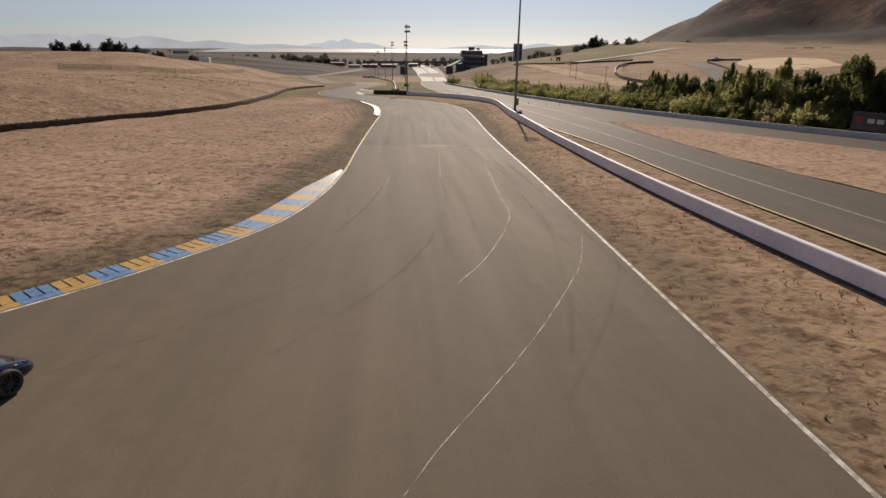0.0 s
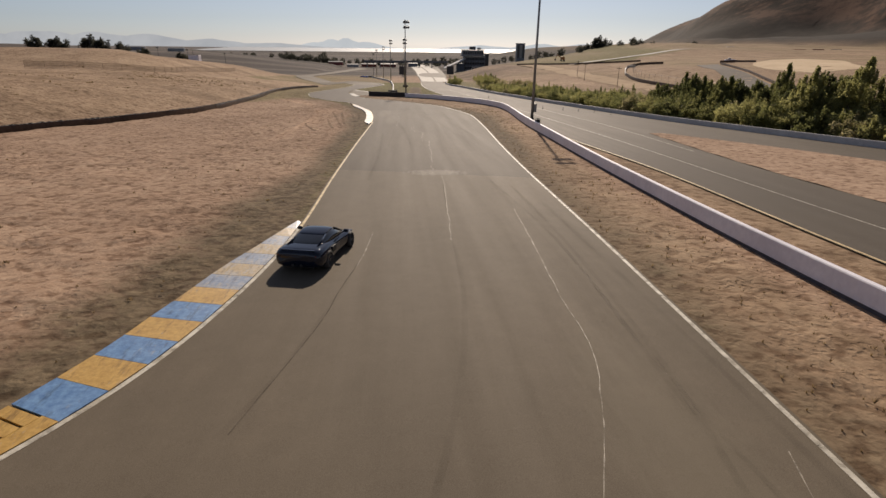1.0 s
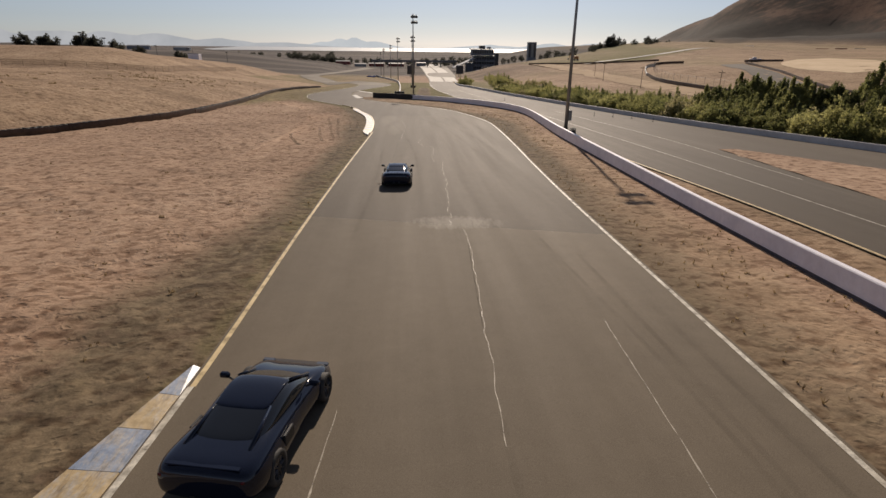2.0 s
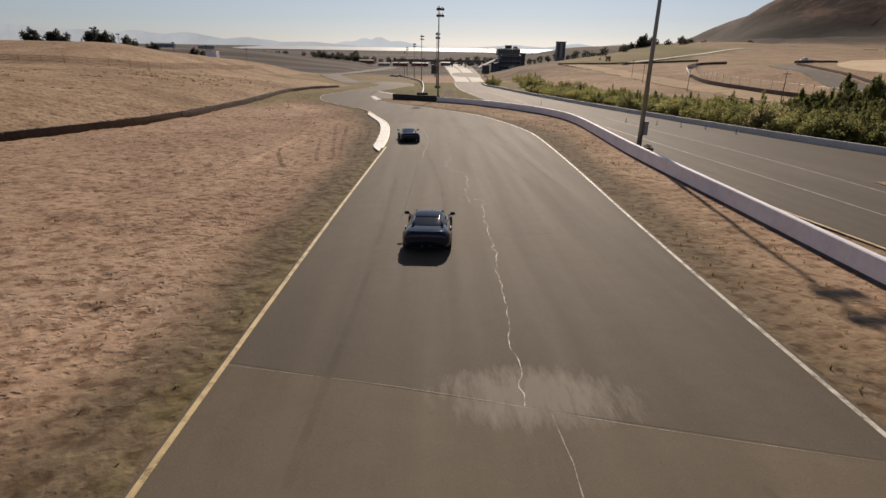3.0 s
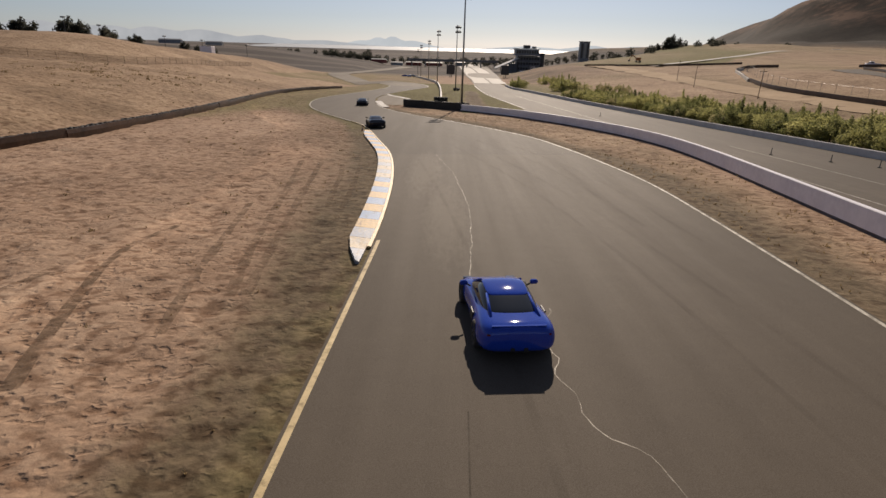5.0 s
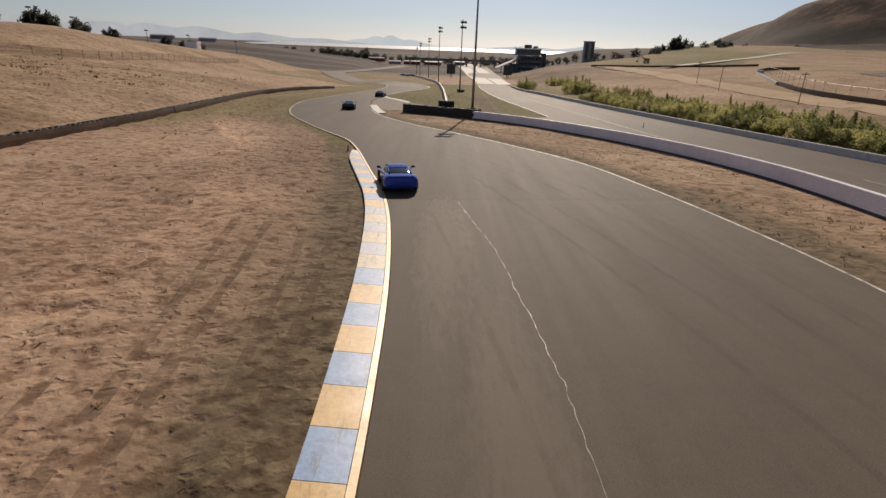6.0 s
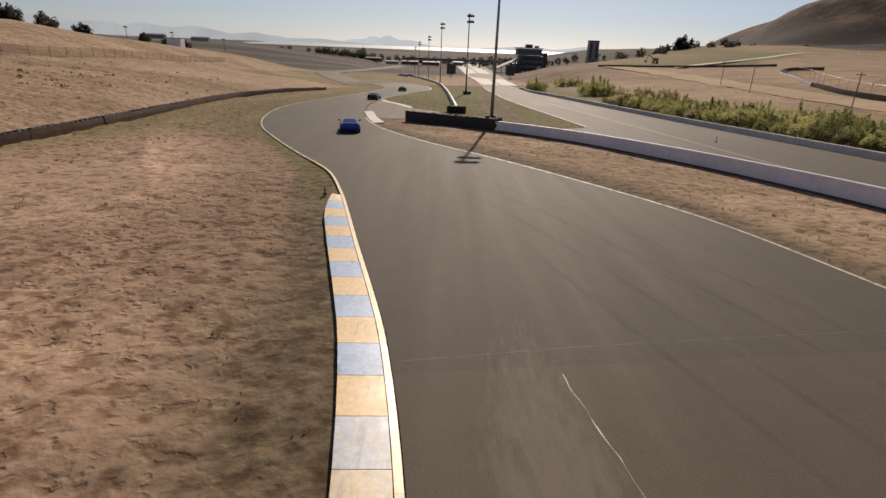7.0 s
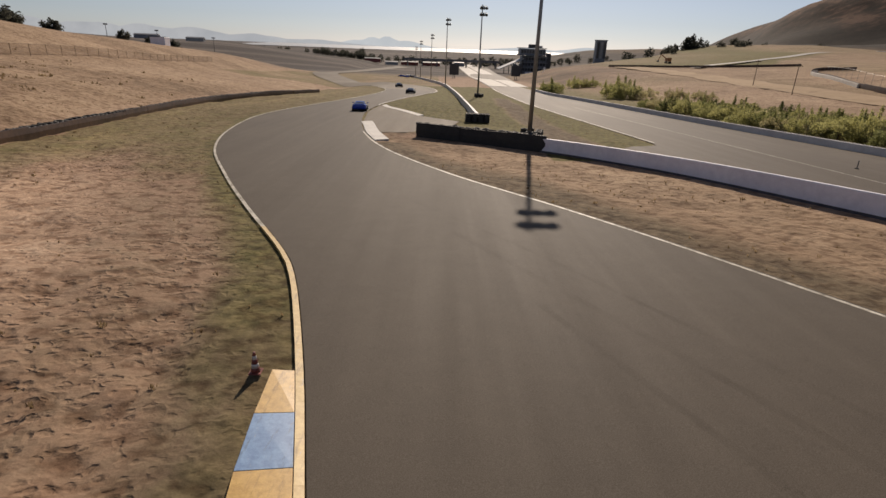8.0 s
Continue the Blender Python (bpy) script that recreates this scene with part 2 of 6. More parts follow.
# shade inside the kerb's rib slots, given as a dark bed colour
M_SLOTSHADE = speckled("dark_slot_shade", (0.035, 0.032, 0.028), (0.065, 0.058, 0.05), 9, 0.95, 0, 0.1, 5, 0.01, 0.0)
M_KERB_Y = kerb_paint("chipped_yellow_kerb_paint", (0.40, 0.23, 0.045), (0.58, 0.36, 0.09), 0.1)
M_KERB_B = kerb_paint("chipped_blue_kerb_paint", (0.075, 0.17, 0.36), (0.17, 0.31, 0.52), 0.1)
# pale copies for some slabs: real wear plus sun glare put in the colour
M_PALE_Y = kerb_paint("glare_worn_yellow_kerb_paint", (0.34, 0.25, 0.12), (0.50, 0.38, 0.21), 0.5)
M_PALE_B = kerb_paint("glare_worn_blue_kerb_paint", (0.17, 0.22, 0.31), (0.28, 0.33, 0.42), 0.5)
M_CONCRETE = speckled("pale_concrete", (0.42, 0.39, 0.34), (0.60, 0.57, 0.51), 4, 0.55, 0, 0.4)
# the lavender of sky-lit shade on the wall is mixed into this white
M_WALLPAINT = speckled("shade_tinted_white_paint", (0.68, 0.66, 0.72), (0.84, 0.82, 0.87), 3, 0.6, 0, 0.2)
M_STEEL = speckled("galvanised_steel", (0.20, 0.20, 0.19), (0.34, 0.33, 0.31), 8, 0.5, 0.6, 0.1)
M_DARKSTEEL = speckled("dark_weathered_steel", (0.05, 0.05, 0.055), (0.10, 0.10, 0.10), 6, 0.55, 0.4, 0.1)
M_RUBBER = speckled("old_tyre_rubber", (0.018, 0.017, 0.016), (0.045, 0.042, 0.038), 9, 0.75, 0, 0.4)
M_BELT = speckled("dusty_conveyor_belt", (0.032, 0.017, 0.010), (0.10, 0.056, 0.034), 2.2, 0.45, 0, 0.6, 5, 0.03, 0.4)


# ---- building helpers ----
def link_mesh(name, verts, faces, material, parent=None, smooth=False, label=""):
    me = bpy.data.meshes.new(name)
    me.from_pydata([tuple(v) for v in verts], [], faces)
    me.materials.append(material)
    if smooth:
        me.polygons.foreach_set("use_smooth", [True] * len(me.polygons))
    me.update()
    ob = new(name, me)
    ob.parent = parent
    return tagged(ob, label)


def part(name, bm, material, parent=None, label="", smooth=False):
    me = bpy.data.meshes.new(name)
    bmesh.ops.recalc_face_normals(bm, faces=bm.faces)
    for f in bm.faces:
        f.smooth = smooth
    bm.to_mesh(me)
    bm.free()
    me.materials.append(material)
    ob = new(name, me)
    ob.parent = parent
    return tagged(ob, label)


def add_box(bm, lo, hi, m=None, bevel=0.0):
    c, s = [(a + b) / 2 for a, b in zip(lo, hi)], [b - a for a, b in zip(lo, hi)]
    t = Matrix.Translation(c) @ Matrix.Diagonal((*s, 1))
    made = bmesh.ops.create_cube(bm, size=1, matrix=(m @ t) if m else t)["verts"]
    if bevel:
        edges = list({e for v in made for e in v.link_edges})
        bmesh.ops.bevel(bm, geom=edges, offset=bevel, segments=1, affect="EDGES")
    return bm


def box(lo, hi, m=None, bevel=0.0):
    return add_box(bmesh.new(), lo, hi, m, bevel)


def tube(bm, a, b, r1, r2=None, sides=8):
    a, b = Vector(a), Vector(b)
    m = Matrix.Translation((a + b) / 2) @ (b - a).to_track_quat("Z", "Y").to_matrix().to_4x4()
    bmesh.ops.create_cone(bm, cap_ends=True, segments=sides, radius1=r1, radius2=r1 if r2 is None else r2, depth=(b - a).length, matrix=m)
    return bm


def spline(points, step):
    """A smooth curve through plan points, cut into even steps."""
    p = [np.array(q, float) for q in points]
    p = [2 * p[0] - p[1], *p, 2 * p[-1] - p[-2]]
    out = []
    for a, b, c, d in zip(p, p[1:], p[2:], p[3:]):
        n = max(4, int(np.linalg.norm(c - b) / step * 2))
        for k in range(n):
            s = k / n
            out.append(0.5 * (2 * b + (c - a) * s + (2 * a - 5 * b + 4 * c - d) * s * s + (3 * b - a - 3 * c + d) * s ** 3))
    out.append(p[-2])
    out = np.array(out)
    run = np.r_[0, np.cumsum(np.hypot(*np.diff(out[:, :2], axis=0).T))]
    at = np.linspace(0, run[-1], max(2, int(run[-1] / step) + 1))
    return np.stack([np.interp(at, run, out[:, k]) for k in range(out.shape[1])], 1)


def offset(line, d):
    """The plan curve moved d metres to its right; d may vary along it."""
    t = np.gradient(line[:, :2], axis=0)
    t /= np.maximum(np.hypot(*t.T), 1e-9)[:, None]
    return line[:, :2] + np.stack([t[:, 1], -t[:, 0]], 1) * np.reshape(d, (-1, 1))


def between(line, y0, y1):
    return line[(line[:, 1] >= y0) & (line[:, 1] <= y1) & (line[:, 1] > -400)]


def lattice(x, y, seed):
    """Smooth value noise from -1 to 1 on plan coordinates."""
    xi, yi = np.floor(x).astype(np.int64), np.floor(y).astype(np.int64)
    u, v = x - xi, y - yi
    u, v = u * u * (3 - 2 * u), v * v * (3 - 2 * v)

    def h(a, b):
        k = (a * 374761393 + b * 668265263 + seed * 974711) & 0x7FFFFFFF
        k = ((k ^ (k >> 13)) * 1274126177) & 0x7FFFFFFF
        return ((k ^ (k >> 16)) & 0xFFFF) / 32767.5 - 1

    return (h(xi, yi) * (1 - u) + h(xi + 1, yi) * u) * (1 - v) + (h(xi, yi + 1) * (1 - u) + h(xi + 1, yi + 1) * u) * v


def smooth01(v):
    v = np.clip(v, 0, 1)
    return v * v * (3 - 2 * v)


# ---- the plan: edges of the track, barriers and the lie of the land ----
LEFT_EDGE = spline([(-130, -24), (-95, -16), (-60, -4), (-35, 9), (-24, 18.5), (-16.9, 25.7), (-13.5, 30.2), (-11.0, 34.8), (-9.75, 40.5), (-9.2, 47.5), (-9.08, 60), (-8.8, 75), (-8.4, 90), (-8.2, 98), (-8.3, 104), (-8.55, 109),
                    (-9.05, 114.6), (-9.7, 119), (-10.4, 122.2), (-11.15, 125.3), (-12.2, 129.8), (-13.0, 133.1), (-14.2, 137.3), (-15.2, 139.7), (-17.8, 144.5), (-20.9, 150.6), (-24.6, 158.8), (-27.2, 168), (-29, 180), (-28.8, 190), (-27.2, 203), (-24.6, 222), (-22.6, 246),
                    (-24, 266), (-31, 287), (-42.5, 314), (-55, 347), (-66.5, 381), (-75, 418), (-80, 470), (-80, 560), (-72, 680), (-60, 805)], 0.8)
RIGHT_EDGE = spline([(-130, -42), (-95, -34), (-55, -20), (-25, -14), (-8, -6), (0, 2), (2.4, 10), (3.0, 20), (3.4, 30), (4.0, 45), (4.52, 62), (5.12, 75), (5.9, 88), (6.5, 101), (6.6, 109), (5.95, 115.6), (4.75, 123), (2.8, 131),
                     (-1.1, 139), (-5.2, 146), (-9.8, 153), (-14, 161.5), (-16.6, 170.5), (-18.2, 180), (-19.2, 192), (-18.8, 205), (-16.8, 222), (-13, 243), (-10.6, 258), (-12.2, 280), (-19, 303),
                     (-31.5, 328), (-44, 357), (-56, 390), (-63.5, 424), (-67.5, 472), (-67, 560), (-58, 680), (-42, 790)], 0.8)
NEAR_WALL = spline([(14, -30), (11.6, 0), (10.0, 22), (9.5, 40), (10.05, 60), (11.05, 80), (11.8, 94), (13.1, 108), (13.95, 118), (14.0, 126), (12.7, 134), (10.1, 141.8), (7.2, 148.2), (3.8, 154.4), (0.4, 158.8), (-3.0, 162.3), (-7.4, 165.6), (-12.2, 169)], 1.0)
FAR_WALL = spline([(75, -10), (58, 24), (48, 50), (42.5, 65), (37.6, 82), (33.2, 100), (30.3, 118), (27.6, 140), (24.8, 165), (22.2, 190), (20.4, 215), (18.6, 240), (16.8, 262), (17.5, 290)], 1.5)
DRAG_LEFT = spline([(17.8, -30), (15.6, 0), (14.0, 22), (13.4, 40), (13.8, 60), (12.9, 78), (12.75, 88), (13.1, 97), (13.95, 108), (14.5, 118), (14.4, 126), (13.2, 134), (10.6, 142), (7.9, 148.5), (5.2, 155), (3.6, 160), (3.2, 164), (5.0, 167.2), (7.4, 168.4), (7.4, 174), (6.6, 188), (5.9, 200), (4.9, 225), (5.2, 270), (7, 320), (10, 430), (15, 700), (14, 1000)], 1.5)
DRAG_RIGHT = spline([(75, -10), (58, 24), (48, 50), (42.5, 65), (37.6, 82), (33.2, 100), (30.3, 118), (27.6, 140), (24.8, 165), (22.2, 190), (20.4, 215), (18.6, 240), (16.8, 262), (18, 300), (20, 340), (31, 440), (48, 700), (60, 1000)], 1.5)
BANK = spline([(-74, 40), (-59, 62), (-51, 76), (-44.5, 90), (-40.5, 99), (-37.2, 112), (-36.0, 122.6), (-36.1, 137), (-37.0, 154), (-38.6, 170), (-40.6, 187), (-41.9, 213), (-42.3, 247), (-42.5, 284)], 1.2)
BERM = spline([(-74, 40), (-59, 62), (-51, 76), (-44.5, 90), (-40.5, 99), (-37.2, 112), (-36.0, 122.6), (-36.1, 137), (-37.0, 154), (-38.6, 170), (-40.2, 187), (-40.6, 200), (-39.2, 213), (-37.2, 228), (-35.4, 242)], 1.2)


def fall(y):
    """The valley's fall away from the camera's start."""
    near_part, mid_part, end_part = np.minimum(y, 150), np.clip(y - 150, 0, 350), np.maximum(y - 500, 0)
    return -0.0395 * near_part - 0.038 * mid_part - 0.038 * 220 * (1 - np.exp(-end_part / 220))


def land(x, y):
    """Height of the smooth land, without the small relief."""
    x, y = np.asarray(x, float), np.asarray(y, float)
    z = fall(np.maximum(y, -60))
    # the left bank behind the tyre barrier
    bx = np.interp(y, BANK[:, 1], BANK[:, 0])
    d = np.maximum(bx - x - 0.5, 0)
    fade = (1 - 0.9 * smooth01((y - 190) / 240)) * (1 - smooth01((d - 160) / 500))
    z = z + np.interp(y, [60, 95, 150, 220], [6.9, 6.7, 6.0, 5.6]) * (1 - np.exp(-d / 20)) * fade
    z = z + 8.4 * smooth01((d - 24) / 42) * smooth01((y - 170) / 75) * (1 - smooth01((y - 340) / 160)) * (1 - smooth01((d - 160) / 400))
    z = z - 1.6 * smooth01((-x - 28) / 14) * smooth01((y - 215) / 60) * (1 - smooth01((y - 330) / 80))
    # a dark terraced slope beyond the last bend
    z = z + np.interp(x, [-500, -295, -220, -160, -98, -85], [23, 20, 15, 9.5, 3.5, 0]) * smooth01((y - 560) / 180) * (1 - smooth01((y - 850) / 150))
    # the right side: a ditch with shrubs, then a dirt field climbing to the hill
    fx = np.interp(y, FAR_WALL[:, 1], FAR_WALL[:, 0])
    e = np.maximum(x - fx - 3, 0)
    field = -8.5 + 0.07 * np.clip(x - 60, -20, 110) + 0.02 * np.clip(x - 170, 0, 200)
    w = smooth01((e - 8) / 40) * (1 - smooth01((y - 400 - 1.3 * np.maximum(x - 60, 0)) / 260))
    z = z * (1 - w) + field * w
    # the rise that carries the access road, and a low slope far beyond it
    z = z + 4.3 * smooth01((x - 140) / 90) * (1 - smooth01((x - 255) / 70)) * smooth01((y - 400) / 90) * (1 - smooth01((y - 900) / 300))
    z = z + 33 * smooth01((x - 120) / 240) * (1 - smooth01((x - 760) / 200)) * np.exp(-(((y - 1300) / 300) ** 2))
    # the brown hill
    ramp_up = 0.54 * 55 * np.logaddexp(0, (x - 690) / 55)
    z = z + 500 * np.tanh(ramp_up / 500) * np.exp(-(((y - 1400) / 680) ** 2)) * (1 - 0.5 * smooth01((x - 3000) / 1500))
    z = z + 2.2 * np.exp(-(((x - 116) / 16) ** 2 + ((y - 262) / 32) ** 2))
    return z


def z_at(x, y):
    return float(land(x, y))


def inside(px, py, poly):
    """Which plan points lie in the closed outline."""
    hit = np.zeros(px.shape, bool)
    for (x1, y1), (x2, y2) in zip(poly, np.roll(poly, -1, 0)):
        if y1 != y2:
            hit ^= ((y1 > py) != (y2 > py)) & (px < (x2 - x1) * (py - y1) / (y2 - y1) + x1)
    return hit


def near(px, py, line, reach):
    """Distance to a plan curve, up to reach."""
    out = np.full(px.shape, float(reach))
    for (x1, y1), (x2, y2) in zip(line[:-1], line[1:]):
        k = np.nonzero((px > min(x1, x2) - reach) & (px < max(x1, x2) + reach) & (py > min(y1, y2) - reach) & (py < max(y1, y2) + reach))[0]
        if len(k):
            dx, dy = x2 - x1, y2 - y1
            s = np.clip(((px[k] - x1) * dx + (py[k] - y1) * dy) / (dx * dx + dy * dy + 1e-9), 0, 1)
            out[k] = np.minimum(out[k], np.hypot(px[k] - x1 - s * dx, py[k] - y1 - s * dy))
    return out


SPUR = np.array([(-16.4, 170.6), (-18.0, 180), (-19.0, 192), (-18.7, 204.5), (-15.5, 196), (-12.5, 188.5), (-8.2, 183), (-9.5, 176), (-13.2, 171.2)])
ISLAND = spline([(23.6, 84), (21.8, 60), (22.5, 40), (26, 22), (36, 10), (46, 22), (40, 45), (33, 66), (26.5, 82), (23.6, 84)], 1.5)
TRACK = np.concatenate([LEFT_EDGE[:, :2], RIGHT_EDGE[::-1, :2]])
DRAG = np.concatenate([DRAG_LEFT[:, :2], DRAG_RIGHT[::-1, :2]])


RUTS = ([(-14.1, 87.2), (-14.7, 88.8), (-15.6, 91.6), (-16.3, 94.0), (-16.55, 96.2), (-16.1, 98.5)], [(-18.05, 88.6), (-18.05, 91.0), (-17.6, 93.3)], [(-12.4, 89.6), (-13.2, 93.5), (-13.9, 97.9), (-14.6, 102.4)],
        [(-11.6, 91.9), (-12.5, 96.8), (-13.6, 104.4), (-15.2, 114.3)], [(-11.2, 92), (-11.8, 96.9), (-12.5, 102.6), (-13.8, 113.9)], [(-11.0, 102.1), (-11.4, 106.1), (-11.7, 109.5), (-12.3, 113.3)], [(-10.2, 100), (-10.5, 106), (-11.0, 112)])


def ground_sheet():
    ax = np.r_[-np.geomspace(110, 4700, 48)[::-1], np.arange(-108, -64, 1.6), np.arange(-63.4, -32, 0.62), np.arange(-31.7, 13, 0.26), np.arange(13.4, 52, 0.62), np.arange(52.6, 170, 2.6), np.geomspace(171, 4700, 52)]
    ay = np.r_[-np.geomspace(12, 900, 20)[::-1], np.arange(-11.4, 14, 0.62), np.arange(14.4, 160, 0.27), np.arange(160.3, 215, 0.62), np.arange(215.8, 420, 1.5), np.arange(421, 720, 4.0), np.geomspace(724, 4800, 80)]
    gx, gy = (a.ravel() for a in np.meshgrid(ax, ay))
    z = land(gx, gy)
    on_track, on_drag = inside(gx, gy, TRACK) | inside(gx, gy, SPUR), inside(gx, gy, DRAG) & ~inside(gx, gy, ISLAND)
    paved = on_track | on_drag
    dl, dr, dw = near(gx, gy, LEFT_EDGE, 14), near(gx, gy, RIGHT_EDGE, 9), near(gx, gy, DRAG_LEFT, 4)
    dd = near(gx, gy, DRAG_RIGHT, 4)
    edge = np.minimum(np.minimum(dl, dr), np.minimum(dw, dd))
    walls = np.minimum(near(gx, gy, NEAR_WALL, 3), near(gx, gy, FAR_WALL, 3))
    rise = smooth01((np.minimum(edge, walls) - 0.3) / 2.5) * ~paved
    rut = np.minimum.reduce([near(gx, gy, spline(r, 0.6), 1.2) for r in RUTS])
    rise = rise * smooth01((rut - 0.3) / 0.7)
    close = 1 - smooth01((np.hypot(gx, gy - 90) - 160) / 300)
    z = z + rise * close * (0.06 * lattice(gx / 1.5, gy / 1.5, 3) + 0.035 * lattice(gx / 0.75, gy / 0.75, 5) + 0.10 * lattice(gx / 4, gy / 4, 7))
    # trodden hollows and clods, turned off the grid
    u, v = 0.8 * gx + 0.6 * gy, 0.8 * gy - 0.6 * gx
    trodden = 0.35 + 0.65 * smooth01(0.5 + lattice(gx / 7, gy / 11, 16))
    hollows = np.clip(lattice(u / 0.55, v / 0.66, 15) - 0.12, 0, 1) + 0.7 * np.clip(lattice(v / 1.15, u / 0.9, 17) - 0.2, 0, 1)
    z = z + rise * close * trodden * (0.04 * lattice(u / 0.5, v / 0.5, 18) - 0.12 * hollows)
    far_relief = smooth01((np.hypot(gx, gy) - 250) / 600)
    z = z + far_relief * np.clip((z + 15) / 60, 0, 1) * (30 * lattice(gx / 260, gy / 260, 11) + 22 * lattice((gx + 0.6 * gy) / 120, gy / 190, 12) + 10 * lattice((gx + 0.6 * gy) / 55, gy / 90, 13))
    z = np.where(paved, z - (0.22 + 0.35 * smooth01((gy - 205) / 60)) * smooth01(edge / 1.0), z)
    z = np.where(~paved & (edge < 0.7), z - 0.02, z)
    cover = np.zeros((len(gx), 4), np.float32)
    cover[:, 3] = 1
    wob = 1.2 * lattice(gx / 5, gy / 9, 21)
    left_side = (dl < dr) & ~paved
    band = np.interp(gy, [0, 20, 45, 60, 75, 90, 105, 125, 140, 170], [4.2, 4.8, 4.8, 2.6, 1.8, 2.3, 3.8, 2.5, 1.0, 0.5])
    cover[:, 0] = np.where(left_side, 1 - smooth01((dl - 0.55 * band + 0.7 * wob) / (0.9 * band + 0.8)), 0) + np.where(~left_side & ~paved & (gy < 165), np.interp(gy, [0, 60, 100], [0.5, 0.85, 1.0]) * (1 - smooth01((dr - 0.8 + wob) / np.interp(gy, [60, 100], [3.0, 3.3]))), 0)
    cover[:, 0] = np.maximum(cover[:, 0], 0.9 * paved)
    cover[:, 0] = np.maximum(cover[:, 0], left_side * (gx > -34) * 0.55 * smooth01((gy - 88) / 25) * (1 - 0.3 * smooth01((gy - 116) / 14)) * (1 - smooth01((dl - 3.5 + 1.5 * wob) / 5)))
    green = np.where(left_side & (gy > 118), 0.7 * (1 - smooth01((dl - 0.6 + 0.5 * wob) / 1.8)) * smooth01((gy - 118) / 25), 0)
    green = np.maximum(green, ((gx > -20) & (gx < 12) & (gy > np.where(gx > -3, 159, 172)) & (gy < 300) & ~paved) * 0.95)
    bx = np.interp(gy, BANK[:, 1], BANK[:, 0])
    green = np.maximum(green, (gx > bx) * (gx < -9) * ~paved * 0.66 * smooth01((gy - 132 - 1.9 * np.minimum(gx - bx, dl + 4) + 4 * wob) / 20) * (gy < 290))
    green = np.maximum(green, left_side * (gy < 118) * 0.35 * (1 - smooth01(dl / 1.6)))
    fx = np.interp(gy, FAR_WALL[:, 1], FAR_WALL[:, 0])
    green = np.maximum(green, ((gx > fx + 1) & (gy > 10) & (gy < 330)) * 0.8 * (1 - smooth01((gx - fx - 18) / 12)))
    green = np.maximum(green, ((gx > -78) & (gx < -10) & (gy > 300) & (gy < 720) & ~paved) * (0.5 + 0.2 * lattice(gx / 12, gy / 20, 71)))
    worn = near(gx, gy, spline([(0.5, 168), (0.2, 185), (1.0, 205), (1.8, 235)], 3), 4)
    green = green * smooth01((worn - 0.8 + 0.4 * wob) / 1.6)
    cover[:, 0] = np.maximum(cover[:, 0], (1 - smooth01((worn - 0.9 + 0.4 * wob) / 1.6)) * ~paved)
    cover[:, 1] = green
    cover[:, 2] = smooth01((np.interp(gy, BANK[:, 1], BANK[:, 0]) - gx) / 4) * 0.9
    verge = (gx > np.interp(gy, between(RIGHT_EDGE[60:400], -5, 172)[:, 1], between(RIGHT_EDGE[60:400], -5, 172)[:, 0])) & (gy < 172) & (gx < 16)
    cover[:, 2] = np.maximum(cover[:, 2], verge * 0.95)
    cover[:, 2] = cover[:, 2] * np.where(verge, smooth01((walls - 0.4 + 0.4 * wob) / 1.8), 1)
    meadow = smooth01((gx - fx - 10) / 12) * (gy > 40)
    cover[:, 2] = np.maximum(cover[:, 2], meadow * (0.75 + 0.25 * lattice(gx / 30, gy / 30, 51)))
    cover[:, 1] = np.maximum(cover[:, 1], meadow * (1 - smooth01((gy - 700) / 300)) * np.clip(0.42 + 0.4 * lattice(gx / 22, gy / 40, 52) + 0.35 * smooth01((gy - 430) / 60), 0, 0.8))
    beyond = (gx > 45) * (1 - 0.8 * smooth01((gx - 190) / 90)) * smooth01((gy - np.interp(gx, [60, 80, 106, 146, 200, 330], [470, 428, 398, 392, 440, 540]) + 6 * lattice(gx / 25, gy / 25, 61)) / 12) * (1 - smooth01((gy - 900) / 300))
    cover[:, 1] = np.maximum(cover[:, 1] * (1 - 0.5 * meadow), beyond * (0.75 + 0.3 * lattice(gx / 40, gy / 60, 62)))
    cover[:, 3] = smooth01((gy - 420 - 0.5 * np.abs(gx + 40) * (gx > 0)) / 160) * (1 - smooth01((z + 8) / 14))
    cover[:, 3] = np.maximum(cover[:, 3], smooth01((gy - 370) / 60) * (gx < -85))
    nx, ny = len(ax), len(ay)
    i = (np.arange(ny - 1)[:, None] * nx + np.arange(nx - 1)).ravel()
    quads = np.stack([i, i + 1, i + nx + 1, i + nx], 1)
    me = bpy.data.meshes.new("ground")
    me.vertices.add(len(gx))
    me.vertices.foreach_set("co", np.stack([gx, gy, z], 1).astype(np.float32).ravel())
    me.loops.add(quads.size)
    me.loops.foreach_set("vertex_index", quads.ravel())
    me.polygons.add(len(quads))
    me.polygons.foreach_set("loop_start", np.arange(0, quads.size, 4))
    me.polygons.foreach_set("use_smooth", np.ones(len(quads), bool))
    me.update(calc_edges=True)
    me.color_attributes.new("cover", "FLOAT_COLOR", "POINT").data.foreach_set("color", cover.ravel())
    hill = np.zeros((len(gx), 4), np.float32)
    hill[:, 0] = smooth01((z - 10 + 6 * lattice(gx / 90, gy / 90, 41)) / 14) * (gx > 250)
    brow = smooth01((gy - 318) / 25) * (1 - smooth01((gy - 470) / 40)) * smooth01((gx - 30) / 8) * (1 - smooth01((gx - 62 - 0.12 * (gy - 320)) / 16))
